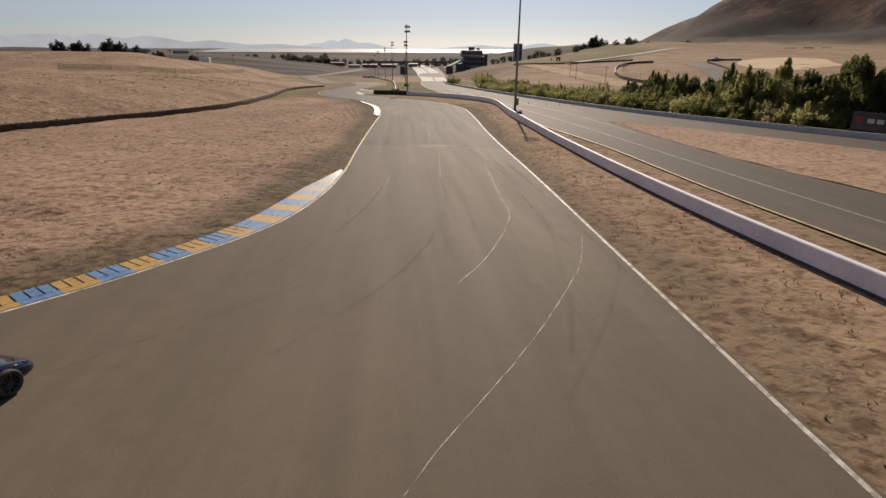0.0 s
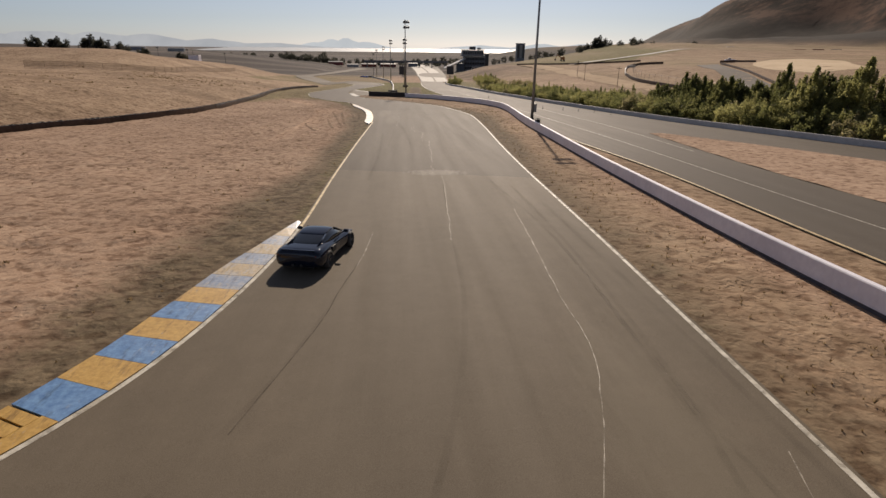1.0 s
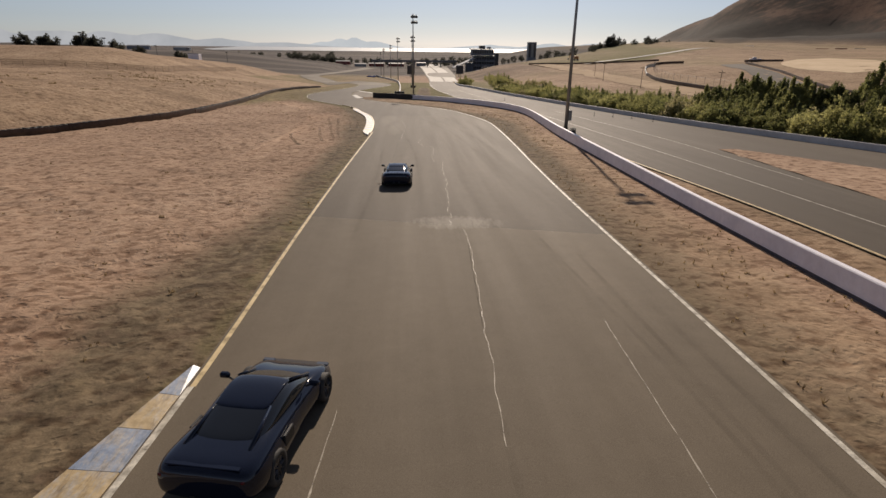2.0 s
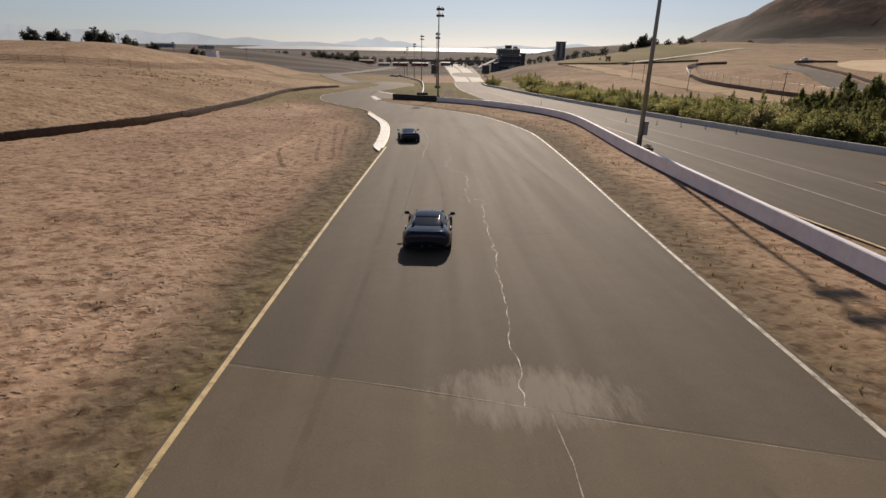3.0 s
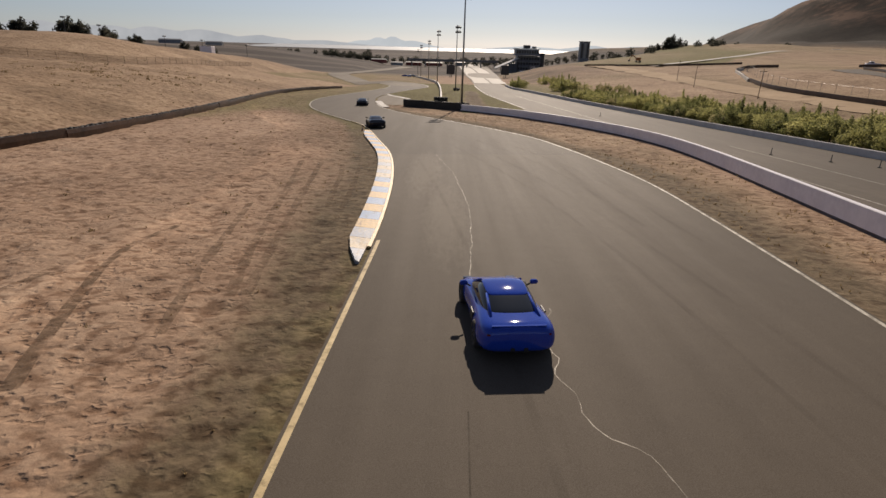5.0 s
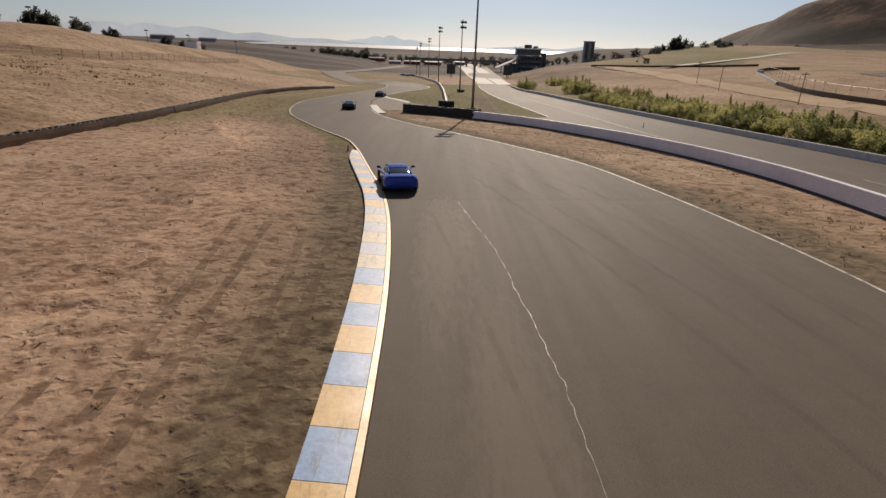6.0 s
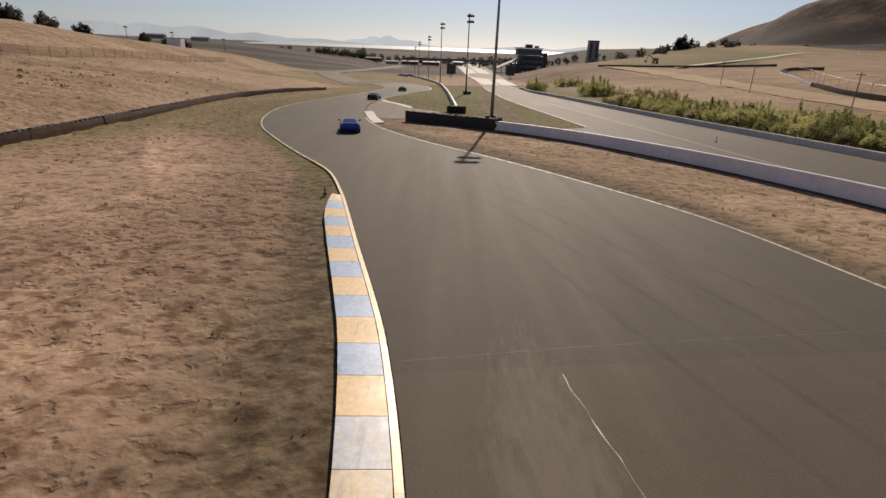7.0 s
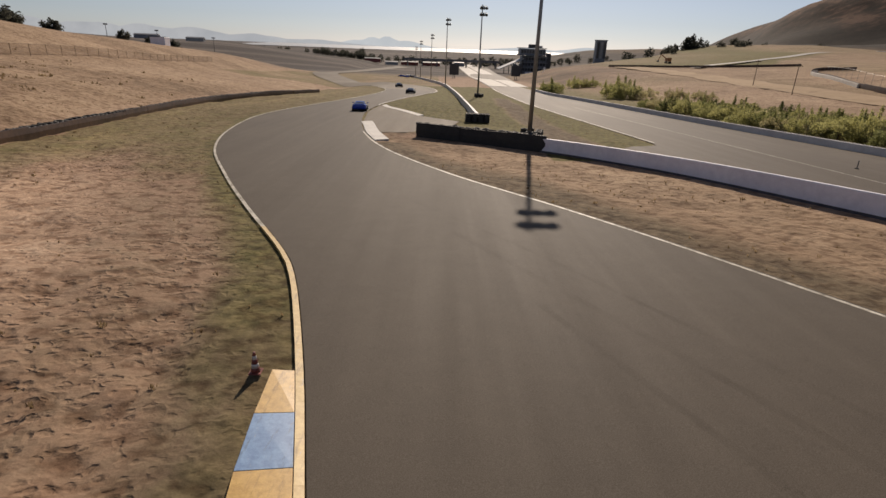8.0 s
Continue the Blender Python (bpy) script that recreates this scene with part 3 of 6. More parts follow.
    hill[:, 0] = np.maximum(hill[:, 0], 0.62 * brow * (0.8 + 0.4 * lattice(gx / 9, gy / 14, 63)))
    hill[:, 1] = smooth01((z - 8) / 14) * (1 - smooth01((z - 40 - 22 * lattice(gx / 120, gy / 120, 43)) / 30)) * (gx > 330)
    hill[:, 1] = np.maximum(hill[:, 1], 0.8 * smooth01((gy - 930) / 120) * (gx > 100) * (gx < 720) * smooth01((z + 24) / 8) * (0.75 + 0.25 * lattice(gx / 60, gy / 90, 44)))
    hill[:, 3] = left_side * (gx > bx) * smooth01((dl - 5 + 2 * wob) / 7) * smooth01((gy - 70) / 25)
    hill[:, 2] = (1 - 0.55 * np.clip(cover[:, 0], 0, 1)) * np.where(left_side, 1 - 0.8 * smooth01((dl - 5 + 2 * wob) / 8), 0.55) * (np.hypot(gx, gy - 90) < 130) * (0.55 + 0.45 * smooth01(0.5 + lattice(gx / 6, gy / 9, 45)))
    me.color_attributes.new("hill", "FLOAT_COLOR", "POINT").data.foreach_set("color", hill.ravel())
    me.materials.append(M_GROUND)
    return tagged(new("ground", me), "dry brown dirt and stubble falling away into a wide valley", "ground", kind="structure")


ground_sheet()


def sheet(name, left, right, lift, material, across=8, parent=None, label=""):
    """A surface laid on the land between two plan curves."""
    n = max(len(left), len(right))
    cut = lambda c: np.stack([np.interp(np.linspace(0, 1, n), np.linspace(0, 1, len(c)), c[:, k]) for k in (0, 1)], 1)
    a, b = cut(np.asarray(left)), cut(np.asarray(right))
    s = np.linspace(0, 1, across + 1)[None, :, None]
    p = a[:, None] * (1 - s) + b[:, None] * s
    z = land(p[..., 0], p[..., 1]) + (lift(p[..., 1]) if callable(lift) else lift)
    v = np.concatenate([p, z[..., None]], -1).reshape(-1, 3)
    w = across + 1
    faces = [(r * w + c, r * w + c + 1, (r + 1) * w + c + 1, (r + 1) * w + c) for r in range(n - 1) for c in range(across)]
    ob = link_mesh(name, v, faces, material, parent, True, label)
    if ob.data.polygons[0].normal.z < 0:
        ob.data.flip_normals()
    return ob


def strip(name, left, right, lift, material, parent=None, label=""):
    """A paved surface between two plan curves, stitched by the shorter diagonal."""
    a, b = np.asarray(left)[:, :2], np.asarray(right)[:, :2]
    v = [(x, y, z_at(x, y) + lift + 0.14 * float(smooth01((y - 310) / 120))) for x, y in np.concatenate([a, b])]
    i, j, n, f = 0, 0, len(a), []
    while i < len(a) - 1 or j < len(b) - 1:
        go_left = j == len(b) - 1 or (i < len(a) - 1 and np.hypot(*(a[i + 1] - b[j])) < np.hypot(*(a[i] - b[j + 1])))
        f.append((i, n + j, i + 1) if go_left else (i, n + j, n + j + 1))
        i, j = (i + 1, j) if go_left else (i, j + 1)
    ob = link_mesh(name, v, f, material, parent, True, label)
    if ob.data.polygons[0].normal.z < 0:
        ob.data.flip_normals()
    return ob


def stripe(name, line, width, lift, material, parent=None, label=""):
    return sheet(name, offset(line, -width / 2), offset(line, width / 2), lift, material, 1, parent, label)


# ---- paved surfaces, lines, kerbs and walls ----
track = strip("track", LEFT_EDGE, RIGHT_EDGE, 0.05, M_ASPHALT)
tagged(track, "grey-brown worn asphalt racing track winding downhill", "race track", kind="structure")
spur_mid = SPUR.mean(0)
spur = link_mesh("track_spur", [(*spur_mid, z_at(*spur_mid) + 0.045)] + [(x, y, z_at(x, y) + 0.045) for x, y in SPUR], [(0, k + 1, (k + 1) % len(SPUR) + 1) for k in range(len(SPUR))], M_ASPHALT)
if spur.data.polygons[0].normal.z < 0:
    spur.data.flip_normals()
tagged(spur, "short grey asphalt escape road beside the bend", "escape road", kind="structure")
drag_road = strip("drag_strip_road", DRAG_LEFT, DRAG_RIGHT, 0.04, M_OLDASPHALT)
tagged(drag_road, "wide grey asphalt return road beside the track", "road", kind="structure")
island = link_mesh("dirt_island", [(34, 44, z_at(34, 44) + 0.16)] + [(x, y, z_at(x, y) + 0.075 + 0.03 * math.sin(x * 3 + y)) for x, y in ISLAND[:-1]],
                   [(0, k + 1, (k + 1) % (len(ISLAND) - 1) + 1) for k in range(len(ISLAND) - 1)], M_GROUND)
for layer in ("cover", "hill"):
    island.data.color_attributes.new(layer, "FLOAT_COLOR", "POINT").data.foreach_set("color", [0.0] * (4 * len(ISLAND)))
if island.data.polygons[0].normal.z < 0:
    island.data.flip_normals()
tagged(island, "flat island of dry brown dirt in the asphalt", "dirt", kind="structure")

stripe("edge_line", offset(between(LEFT_EDGE[60:], 47, 97.2), 0.14), 0.13, 0.058, M_YELLOWLINE, track, "worn yellow edge line")
stripe("edge_line", offset(LEFT_EDGE[(LEFT_EDGE[:, 1] > 141.6) & (LEFT_EDGE[:, 1] < 280)], -0.09), 0.14, 0.066, M_WHITELINE, track, "worn white edge line")
stripe("edge_line", offset(LEFT_EDGE[(LEFT_EDGE[:, 1] < 48) & (LEFT_EDGE[:, 1] > 6)], 0.10), 0.14, 0.058, M_WHITELINE, track)
stripe("edge_line", offset(RIGHT_EDGE[(RIGHT_EDGE[:, 1] > 2) & (RIGHT_EDGE[:, 1] < 171)], -0.16), 0.13, 0.058, M_WHITELINE, track, "thin white edge line")
stripe("edge_line", offset(RIGHT_EDGE[(RIGHT_EDGE[:, 1] > 204) & (RIGHT_EDGE[:, 1] < 289)], -0.16), 0.2, 0.058, M_WHITELINE, track)

stripe("lane_line", offset(DRAG_LEFT[(DRAG_LEFT[:, 1] > 0) & (DRAG_LEFT[:, 1] < 90)], 0.12), 0.16, 0.05, M_YELLOWLINE, drag_road, "yellow edge line")
for pts, w in (([(17.6, 15), (17.4, 45), (17.6, 75), (17.2, 97), (16.4, 125), (14.6, 165), (12.0, 215)], 0.11),
               ([(21.4, 70), (22.2, 90), (21.8, 105), (20.6, 128)], 0.1)):
    stripe("lane_line", spline(pts, 1.5), w, 0.05, M_FAINTLINE, drag_road)
stripe("lane_line", offset(DRAG_LEFT[(DRAG_LEFT[:, 1] > 169) & (DRAG_LEFT[:, 1] < 300)], 0.2), 0.16, 0.05, M_WHITELINE, drag_road, "white line along the grass")
M_LANE = speckled("weathered_lane_concrete", (0.26, 0.24, 0.21), (0.38, 0.355, 0.315), 0.6, 0.75, 0, 0.2)
far_left = DRAG_LEFT[DRAG_LEFT[:, 1] > 322]
grow = np.interp(far_left[:, 1], [322, 440, 720, 1000], [1.0, 1.3, 1.9, 2.0])
for a, b in ((0.6, 7.4), (8.4, 14.6)):
    tagged(sheet("concrete_lane", offset(far_left, a * grow), offset(far_left, b * grow), lambda y: 0.07 + 0.16 * smooth01((y - 310) / 120), M_LANE, 2), "pale sunlit concrete lane of the drag strip", "drag strip", kind="structure")

# ---- cracks and joints in the asphalt ----
CRACKS = (
    [(-2.05, 78.1), (-1.7, 77.8), (-1.72, 76.4), (-1.85, 74.3), (-1.85, 71), (-2.05, 67), (-2.2, 63), (-2.35, 60.2)],
    [(-2.9, 91.5), (-3.15, 89.0), (-3.0, 86.4), (-2.3, 85.6), (-2.0, 84.7), (-2.15, 81.8), (-2.35, 78.6), (-2.45, 77.4)],
    [(-1.9, 59.9), (-1.85, 57.4), (-2.2, 50.6), (-2.5, 45.2)],
    [(-3.3, 26.8), (-1.7, 29.9), (0.1, 35.2), (0.4, 39.4), (0.75, 43.9), (1.2, 50.4)],
    [(-5.2, 17.5), (-4.2, 19.1), (-2.2, 22.0), (-0.4, 25.0), (1.4, 28.4), (2.6, 31.8)],
    [(-6.2, 118.0), (-5.6, 114.1), (-5.2, 112.1), (-4.85, 108), (-4.5, 101.3), (-4.9, 91.8)],
    [(-5.8, 46.5), (-6.0, 43.9), (-6.2, 42.2)],
)
rng = random.Random(5)
M_TARSEAM = worn_paint("thin_dark_tar", (0.045, 0.04, 0.034), (0.075, 0.065, 0.054), 0.04, 0.40, 1.0)
M_TARSEAM.node_tree.nodes["Principled BSDF"].inputs["Specular IOR Level"].default_value = 0.0
for k, pts in enumerate(CRACKS):
    c = spline(pts, 0.22)
    wig = np.array([rng.gauss(0, (0.09, 0.12, 0.03, 0.014, 0.014, 0.045, 0.01)[k]) for _ in c])
    c = np.concatenate([offset(c, np.convolve(wig, [0.3, 0.4, 0.3], "same"))], 0)
    w = np.array([abs(rng.gauss(0.019, 0.009)) for _ in c])
    sheet("crack", offset(c, -w / 2), offset(c, w / 2), 0.056, M_SEAL, 1, track, "pale filled crack")
for pts in ([(-6.2, 42.4), (-6.6, 40), (-6.9, 37.7), (-8.0, 33)], [(-5.2, 86.8), (-5.4, 80), (-5.6, 74)], [(-1.9, 57.4), (-2.3, 50)],
            [(-2, 72), (1.2, 72.2)], [(-1.2, 126), (1.4, 121.5)], [(-2.8, 127), (-1.2, 121.5)], [(-14.0, 21.5), (-8.5, 27)]):
    stripe("tar_seal", spline(pts, 0.5), 0.032, 0.055, M_TARSEAM, track, "dark tar seam")
for pts in ([(-9.0, 61.8), (-5.0, 60.9), (-2.5, 60.2), (0.3, 59.4), (4.3, 58.4)], [(-9.5, 118.3), (-7.6, 118.7), (-4.6, 119.3), (4.6, 120.8)]):
    stripe("paving_joint", spline(pts, 0.5), 0.012 if pts[0][1] < 70 else 0.006, 0.056, M_SEAL, track, "straight paving joint")
# the newer paving past the first joint is darker, and scuffed pale patches lie beside the joint
newer_l = LEFT_EDGE[(LEFT_EDGE[:, 1] > 61.8) & (LEFT_EDGE[:, 1] < 118.3)]
newer_r = RIGHT_EDGE[(RIGHT_EDGE[:, 1] > 58.4) & (RIGHT_EDGE[:, 1] < 120.9)]
strip("newer_paving", newer_l, newer_r, 0.0535, M_RUBBERED, track, "darker newer asphalt")

dark_l = LEFT_EDGE[(LEFT_EDGE[:, 1] > 117.2) & (LEFT_EDGE[:, 1] < 266)]
dark_r = RIGHT_EDGE[(RIGHT_EDGE[:, 1] > 119.8) & (RIGHT_EDGE[:, 1] < 258)]
strip("newer_paving", dark_l, dark_r, 0.0545, M_DARKPAVING, track, "darkest asphalt past the second joint")


# ---- kerbs, slab by slab ----
def kerb(inner, width, rise, label, ribbed_until=-1e9, phase=0, glare_worn=()):
    """Sloped concrete slabs along the edge; colours change slab by slab."""
    base = new("kerb", None)
    tagged(base, label, "kerb", kind="structure")
    cuts = inner
    outer = offset(inner, -width)
    for k in range(len(cuts) - 1):
        a, b, c, d = cuts[k], cuts[k + 1], outer[k + 1], outer[k]
        sub = 3 if a[1] < ribbed_until else 1
        for r in range(sub):
            p = [np.array(a) * (1 - s) + np.array(b) * s for s in ((r + 0.006) / sub, (r + 0.994 if sub == 1 else r + 0.84) / sub)]
            q = [np.array(d) * (1 - s) + np.array(c) * s for s in ((r + 0.006) / sub, (r + 0.994 if sub == 1 else r + 0.84) / sub)]
            h = [0.065, 0.065, 0.065 + rise, 0.065 + rise]
            if sub == 3:
                p = [0.68 * m + 0.32 * o for m, o in zip(p, q)]
                h[0] = h[1] = 0.065 + 0.4 * rise
            ring = [p[0], p[1], q[1], q[0]]
            v = [(x, y, z_at(x, y) + hh) for (x, y), hh in zip(ring, h)] + [(x, y, z_at(x, y) - 0.15) for x, y in ring]
            f = [(0, 1, 2, 3), (7, 6, 5, 4), (0, 4, 5, 1), (1, 5, 6, 2), (2, 6, 7, 3), (3, 7, 4, 0)]
            pale = any(lo < a[1] < hi for lo, hi in glare_worn)
            ob = link_mesh("kerb_slab", v, f, ((M_PALE_Y, M_PALE_B) if pale else (M_KERB_Y, M_KERB_B))[(k + phase) % 2], base)
            if ob.data.polygons[0].normal.z < 0:
                ob.data.flip_normals()
        if sub == 3:
            ring = [np.array(a), np.array(b), 0.67 * np.array(b) + 0.33 * np.array(c), 0.67 * np.array(a) + 0.33 * np.array(d)]
            v = [(x, y, z_at(x, y) + 0.065 + 0.33 * rise * (j > 1)) for j, (x, y) in enumerate(ring)] + [(x, y, z_at(x, y) - 0.1) for x, y in ring]
            ob = link_mesh("kerb_lip", v, [(0, 1, 2, 3), (7, 6, 5, 4), (0, 4, 5, 1), (1, 5, 6, 2), (2, 6, 7, 3), (3, 7, 4, 0)], (M_KERB_Y, M_KERB_B)[(k + phase) % 2], base)
            if ob.data.polygons[0].normal.z < 0:
                ob.data.flip_normals()
            ring = [np.array(a), np.array(b), np.array(c), np.array(d)]
            link_mesh("kerb_bed", [(x, y, z_at(x, y) + 0.050 + 0.3 * rise * (j > 1)) for j, (x, y) in enumerate(ring)], [(0, 1, 2, 3)], M_SLOTSHADE, base, "slot bed darkened for its shade")
    return base


def evenly(line, step):
    run = np.r_[0, np.cumsum(np.hypot(*np.diff(line[:, :2], axis=0).T))]
    at = np.arange(0, run[-1], step)
    return np.stack([np.interp(at, run, line[:, k]) for k in (0, 1)], 1)


k1 = evenly(LEFT_EDGE[(LEFT_EDGE[:, 1] < 48.5) & (LEFT_EDGE[:, 1] > 12)][::-1], 1.15)
w1 = np.interp(np.arange(len(k1)), [0, 1.5, 4, 5.5, 9, 12, 16, 30], [0.15, 0.55, 1.1, 1.4, 1.55, 1.45, 1.15, 1.05])
kerb(k1[::-1], w1[::-1], 0.07, "blue and yellow painted concrete kerb, scuffed at its end and paled for glare", 33.0, (len(k1) + 1) % 2, [(39.8, 60)])
edge2 = LEFT_EDGE[(LEFT_EDGE[:, 1] > 94.6) & (LEFT_EDGE[:, 1] < 134.2)]
k2 = evenly(np.concatenate([offset(edge2, -0.18)]), 1.283)
w2 = np.interp(np.arange(len(k2)) / (len(k2) - 1), [0, 0.03, 0.07, 0.3, 0.7, 0.9, 0.95, 1], [0.12, 0.5, 0.8, 0.85, 0.88, 0.86, 0.72, 0.38])
kerb(k2, w2, 0.07, "worn blue and yellow kerb on the inside of the bend", phase=1, glare_worn=[(90, 98.5), (108.5, 116)])


def plain_kerb(pts, w, label, material=None, low=0.06, high=0.13, gap=0.03):
    c = spline(pts, 0.9) if isinstance(pts, list) else pts
    base = tagged(new("kerb", None), label, "kerb", kind="structure")
    o = offset(c, w)
    for k in range(len(c) - 1):
        ring = [c[k], c[k] * gap + c[k + 1] * (1 - gap), o[k] * gap + o[k + 1] * (1 - gap), o[k]]
        v = [(x, y, z_at(x, y) + h) for (x, y), h in zip(ring, (low, low, high, high))] + [(x, y, z_at(x, y) - 0.1) for x, y in ring]
        ob = link_mesh("kerb_slab", v, [(0, 1, 2, 3), (7, 6, 5, 4), (0, 4, 5, 1), (1, 5, 6, 2), (2, 6, 7, 3), (3, 7, 4, 0)], material or M_CONCRETE, base)
        if ob.data.polygons[0].normal.z < 0:
            ob.data.flip_normals()


plain_kerb(evenly(np.concatenate([offset(LEFT_EDGE[(LEFT_EDGE[:, 1] > 96) & (LEFT_EDGE[:, 1] < 143)], -0.165)]), 0.97), 0.14, "narrow raised yellow line along the bend's inside edge", M_KERBLINE, 0.085, 0.066, 0.004)
plain_kerb([(-15.3, 165.6), (-16.6, 170.8), (-17.6, 176.5), (-18.2, 179.5)], 1.1, "short pale concrete kerb on the bend's exit")
plain_kerb([(-12.8, 188.6), (-15.4, 195.6), (-17.6, 200.5), (-18.6, 204.5)], 0.7, "pale concrete kerb beside the grass")


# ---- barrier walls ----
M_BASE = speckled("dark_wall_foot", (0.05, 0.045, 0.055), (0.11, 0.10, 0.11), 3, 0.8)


def wall(name, line, height, thick, material, label, dark_base=False):
    """A concrete barrier in cast lengths, with a cap strip that catches the light."""
    base = tagged(new(name, None), label, "barrier wall", kind="structure")
    n = 6
    for s in range(0, len(line) - 1, n):
        seg = line[s:s + n + 1, :2]
        if len(seg) < 2:
            continue
        l, r = offset(seg, -thick / 2), offset(seg, thick / 2)
        l2, r2 = offset(seg, -thick / 2 + 0.03), offset(seg, thick / 2 - 0.03)
        v, f = [], []
        for k in range(len(seg)):
            z = z_at(*seg[k])
            top = z + (height(seg[k][1]) if callable(height) else height)
            v += [(*l[k], z - 0.3), (*l[k], top - 0.04), (*l2[k], top), (*r2[k], top), (*r[k], top - 0.04), (*r[k], z - 0.3)]
            if k:
                o = (k - 1) * 6
                f += [(o + j, o + j + 1, o + j + 7, o + j + 6) for j in range(5)]
        f += [(0, 1, 2, 3, 4, 5), tuple(range(len(v) - 1, len(v) - 7, -1))]
        bm = bmesh.new()
        vs = [bm.verts.new(q) for q in v]
        for q in f:
            bm.faces.new([vs[i] for i in q])
        length = part("wall_length", bm, material, base)
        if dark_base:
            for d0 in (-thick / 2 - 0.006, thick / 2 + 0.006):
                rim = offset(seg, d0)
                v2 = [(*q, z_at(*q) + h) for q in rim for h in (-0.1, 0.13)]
                link_mesh("base_band", v2, [(2 * k, 2 * k + 1, 2 * k + 3, 2 * k + 2) for k in range(len(seg) - 1)], M_BASE, length, False, "dark band along the foot of the wall")
    return base


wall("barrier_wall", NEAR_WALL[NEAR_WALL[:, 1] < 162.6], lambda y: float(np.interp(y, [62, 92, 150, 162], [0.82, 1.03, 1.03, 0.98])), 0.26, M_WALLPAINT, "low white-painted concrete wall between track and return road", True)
M_FARWALL = speckled("weathered_grey_wall_paint", (0.46, 0.44, 0.43), (0.62, 0.60, 0.58), 2.5, 0.65, 0, 0.2)
wall("barrier_wall", FAR_WALL, 0.68, 0.22, M_FARWALL, "low white concrete wall in front of green shrubs")


# ---- tyre marks on the asphalt ----
def mark_material():
    m, n, l, b = mat("rubber_streaks", 1.0, 0, 0.0)
    b.inputs["Base Color"].default_value = (0.035, 0.032, 0.028, 1)
    co = coords(n, l)
    f = noise_tex(n, l, co, 0.6, 5, 0.7)
    r = n.new("ShaderNodeMapRange")
    r.inputs["From Min"].default_value, r.inputs["From Max"].default_value, r.inputs["To Max"].default_value = 0.36, 0.75, 0.11
    l.new(f, r.inputs["Value"])
    l.new(r.outputs[0], b.inputs["Alpha"])
    return m


M_MARK = mark_material()
for pts, w in (([(-2.45, 46), (-2.6, 40), (-3.4, 34), (-5.2, 28), (-8.4, 22.5)], 0.2), ([(-6.2, 42.6), (-6.9, 38), (-8.0, 33.5), (-10.2, 28.5)], 0.16), ([(2.6, 24), (3.0, 36), (3.0, 52)], 0.22),
               ([(-0.9, 22), (0.2, 26), (1.6, 34), (2.2, 44), (2.2, 56)], 0.2), ([(3.2, 21), (2.2, 26), (1.6, 33), (1.9, 44)], 0.16), ([(3.9, 33), (2.7, 28), (0.8, 24), (-1.6, 20)], 0.16), ([(1.4, 33), (1.9, 45), (1.2, 58)], 0.18), ([(3.4, 80), (2.6, 92), (0.4, 108), (-3.5, 124), (-8, 136)], 0.25), ([(1.6, 82), (0.6, 96), (-1.6, 110), (-5.6, 126)], 0.25),
               ([(-3.6, 72), (-3.8, 84), (-5.2, 100), (-7.4, 116)], 0.22), ([(-6.6, 58), (-6.3, 70), (-6.4, 84)], 0.25), ([(4.4, 98), (3.2, 112), (-0.6, 126), (-6.4, 138), (-12, 147)], 0.22), ([(2.8, 100), (1.2, 114), (-3.4, 129), (-10, 142)], 0.3)):
    stripe("tyre_mark", spline(pts, 1.0), w * 0.8, 0.0565, M_MARK, track, "faint dark tyre mark")



# ---- cars ----
def paint(name, col, flake):
    m, n, l, b = mat(name, 0.4, 0.0, 0.0)
    b.inputs["Coat Weight"].default_value, b.inputs["Coat Roughness"].default_value = 1.0, 0.03
    co = coords(n, l)
    l.new(ramp(n, l, noise_tex(n, l, co, 90, 2), [(0.35, col), (0.7, flake)]), b.inputs["Base Color"])
    return m


M_BLACKPAINT = paint("black_metallic_paint", (0.004, 0.006, 0.014), (0.010, 0.014, 0.030))
M_BLUEPAINT = paint("blue_metallic_paint", (0.010, 0.035, 0.30), (0.02, 0.07, 0.46))
M_CARGLASS, _n, _l, _b = mat("dark_tinted_glass", 0.06, 0, 0.7)
_b.inputs["Base Color"].default_value = (0.012, 0.014, 0.017, 1)
M_TAIL, _n, _l, _b = mat("red_tail_lamp", 0.2, 0, 0.6)
_b.inputs["Base Color"].default_value = (0.10, 0.006, 0.006, 1)
M_HEAD, _n, _l, _b = mat("clear_head_lamp", 0.08, 0.2, 0.8)
_b.inputs["Base Color"].default_value = (0.12, 0.125, 0.135, 1)
M_BLACKTRIM = speckled("black_plastic_trim", (0.010, 0.010, 0.011), (0.022, 0.022, 0.022), 20, 0.55, 0, 0.1)
M_RIM = speckled("dark_alloy", (0.03, 0.03, 0.032), (0.07, 0.07, 0.075), 20, 0.4, 0.6, 0)


def loft(stations, material, name, parent, label=""):
    """A closed skin over mirrored half-sections (y, [(x, z), ...])."""
    bm = bmesh.new()
    rings = []
    for y, half in stations:
        rings.append([bm.verts.new((x, y, z)) for x, z in half] + [bm.verts.new((-x, y, z)) for x, z in reversed(half) if x > 1e-4])
    for a, b in zip(rings, rings[1:]):
        for k in range(len(a)):
            bm.faces.new((a[k], a[(k + 1) % len(a)], b[(k + 1) % len(a)], b[k]))
    bm.faces.new(rings[0])
    bm.faces.new(list(reversed(rings[-1])))
    ob = part(name, bm, material, parent, label, True)
    mod = ob.modifiers.new("round", "SUBSURF")
    mod.levels = mod.render_levels = 2
    return ob


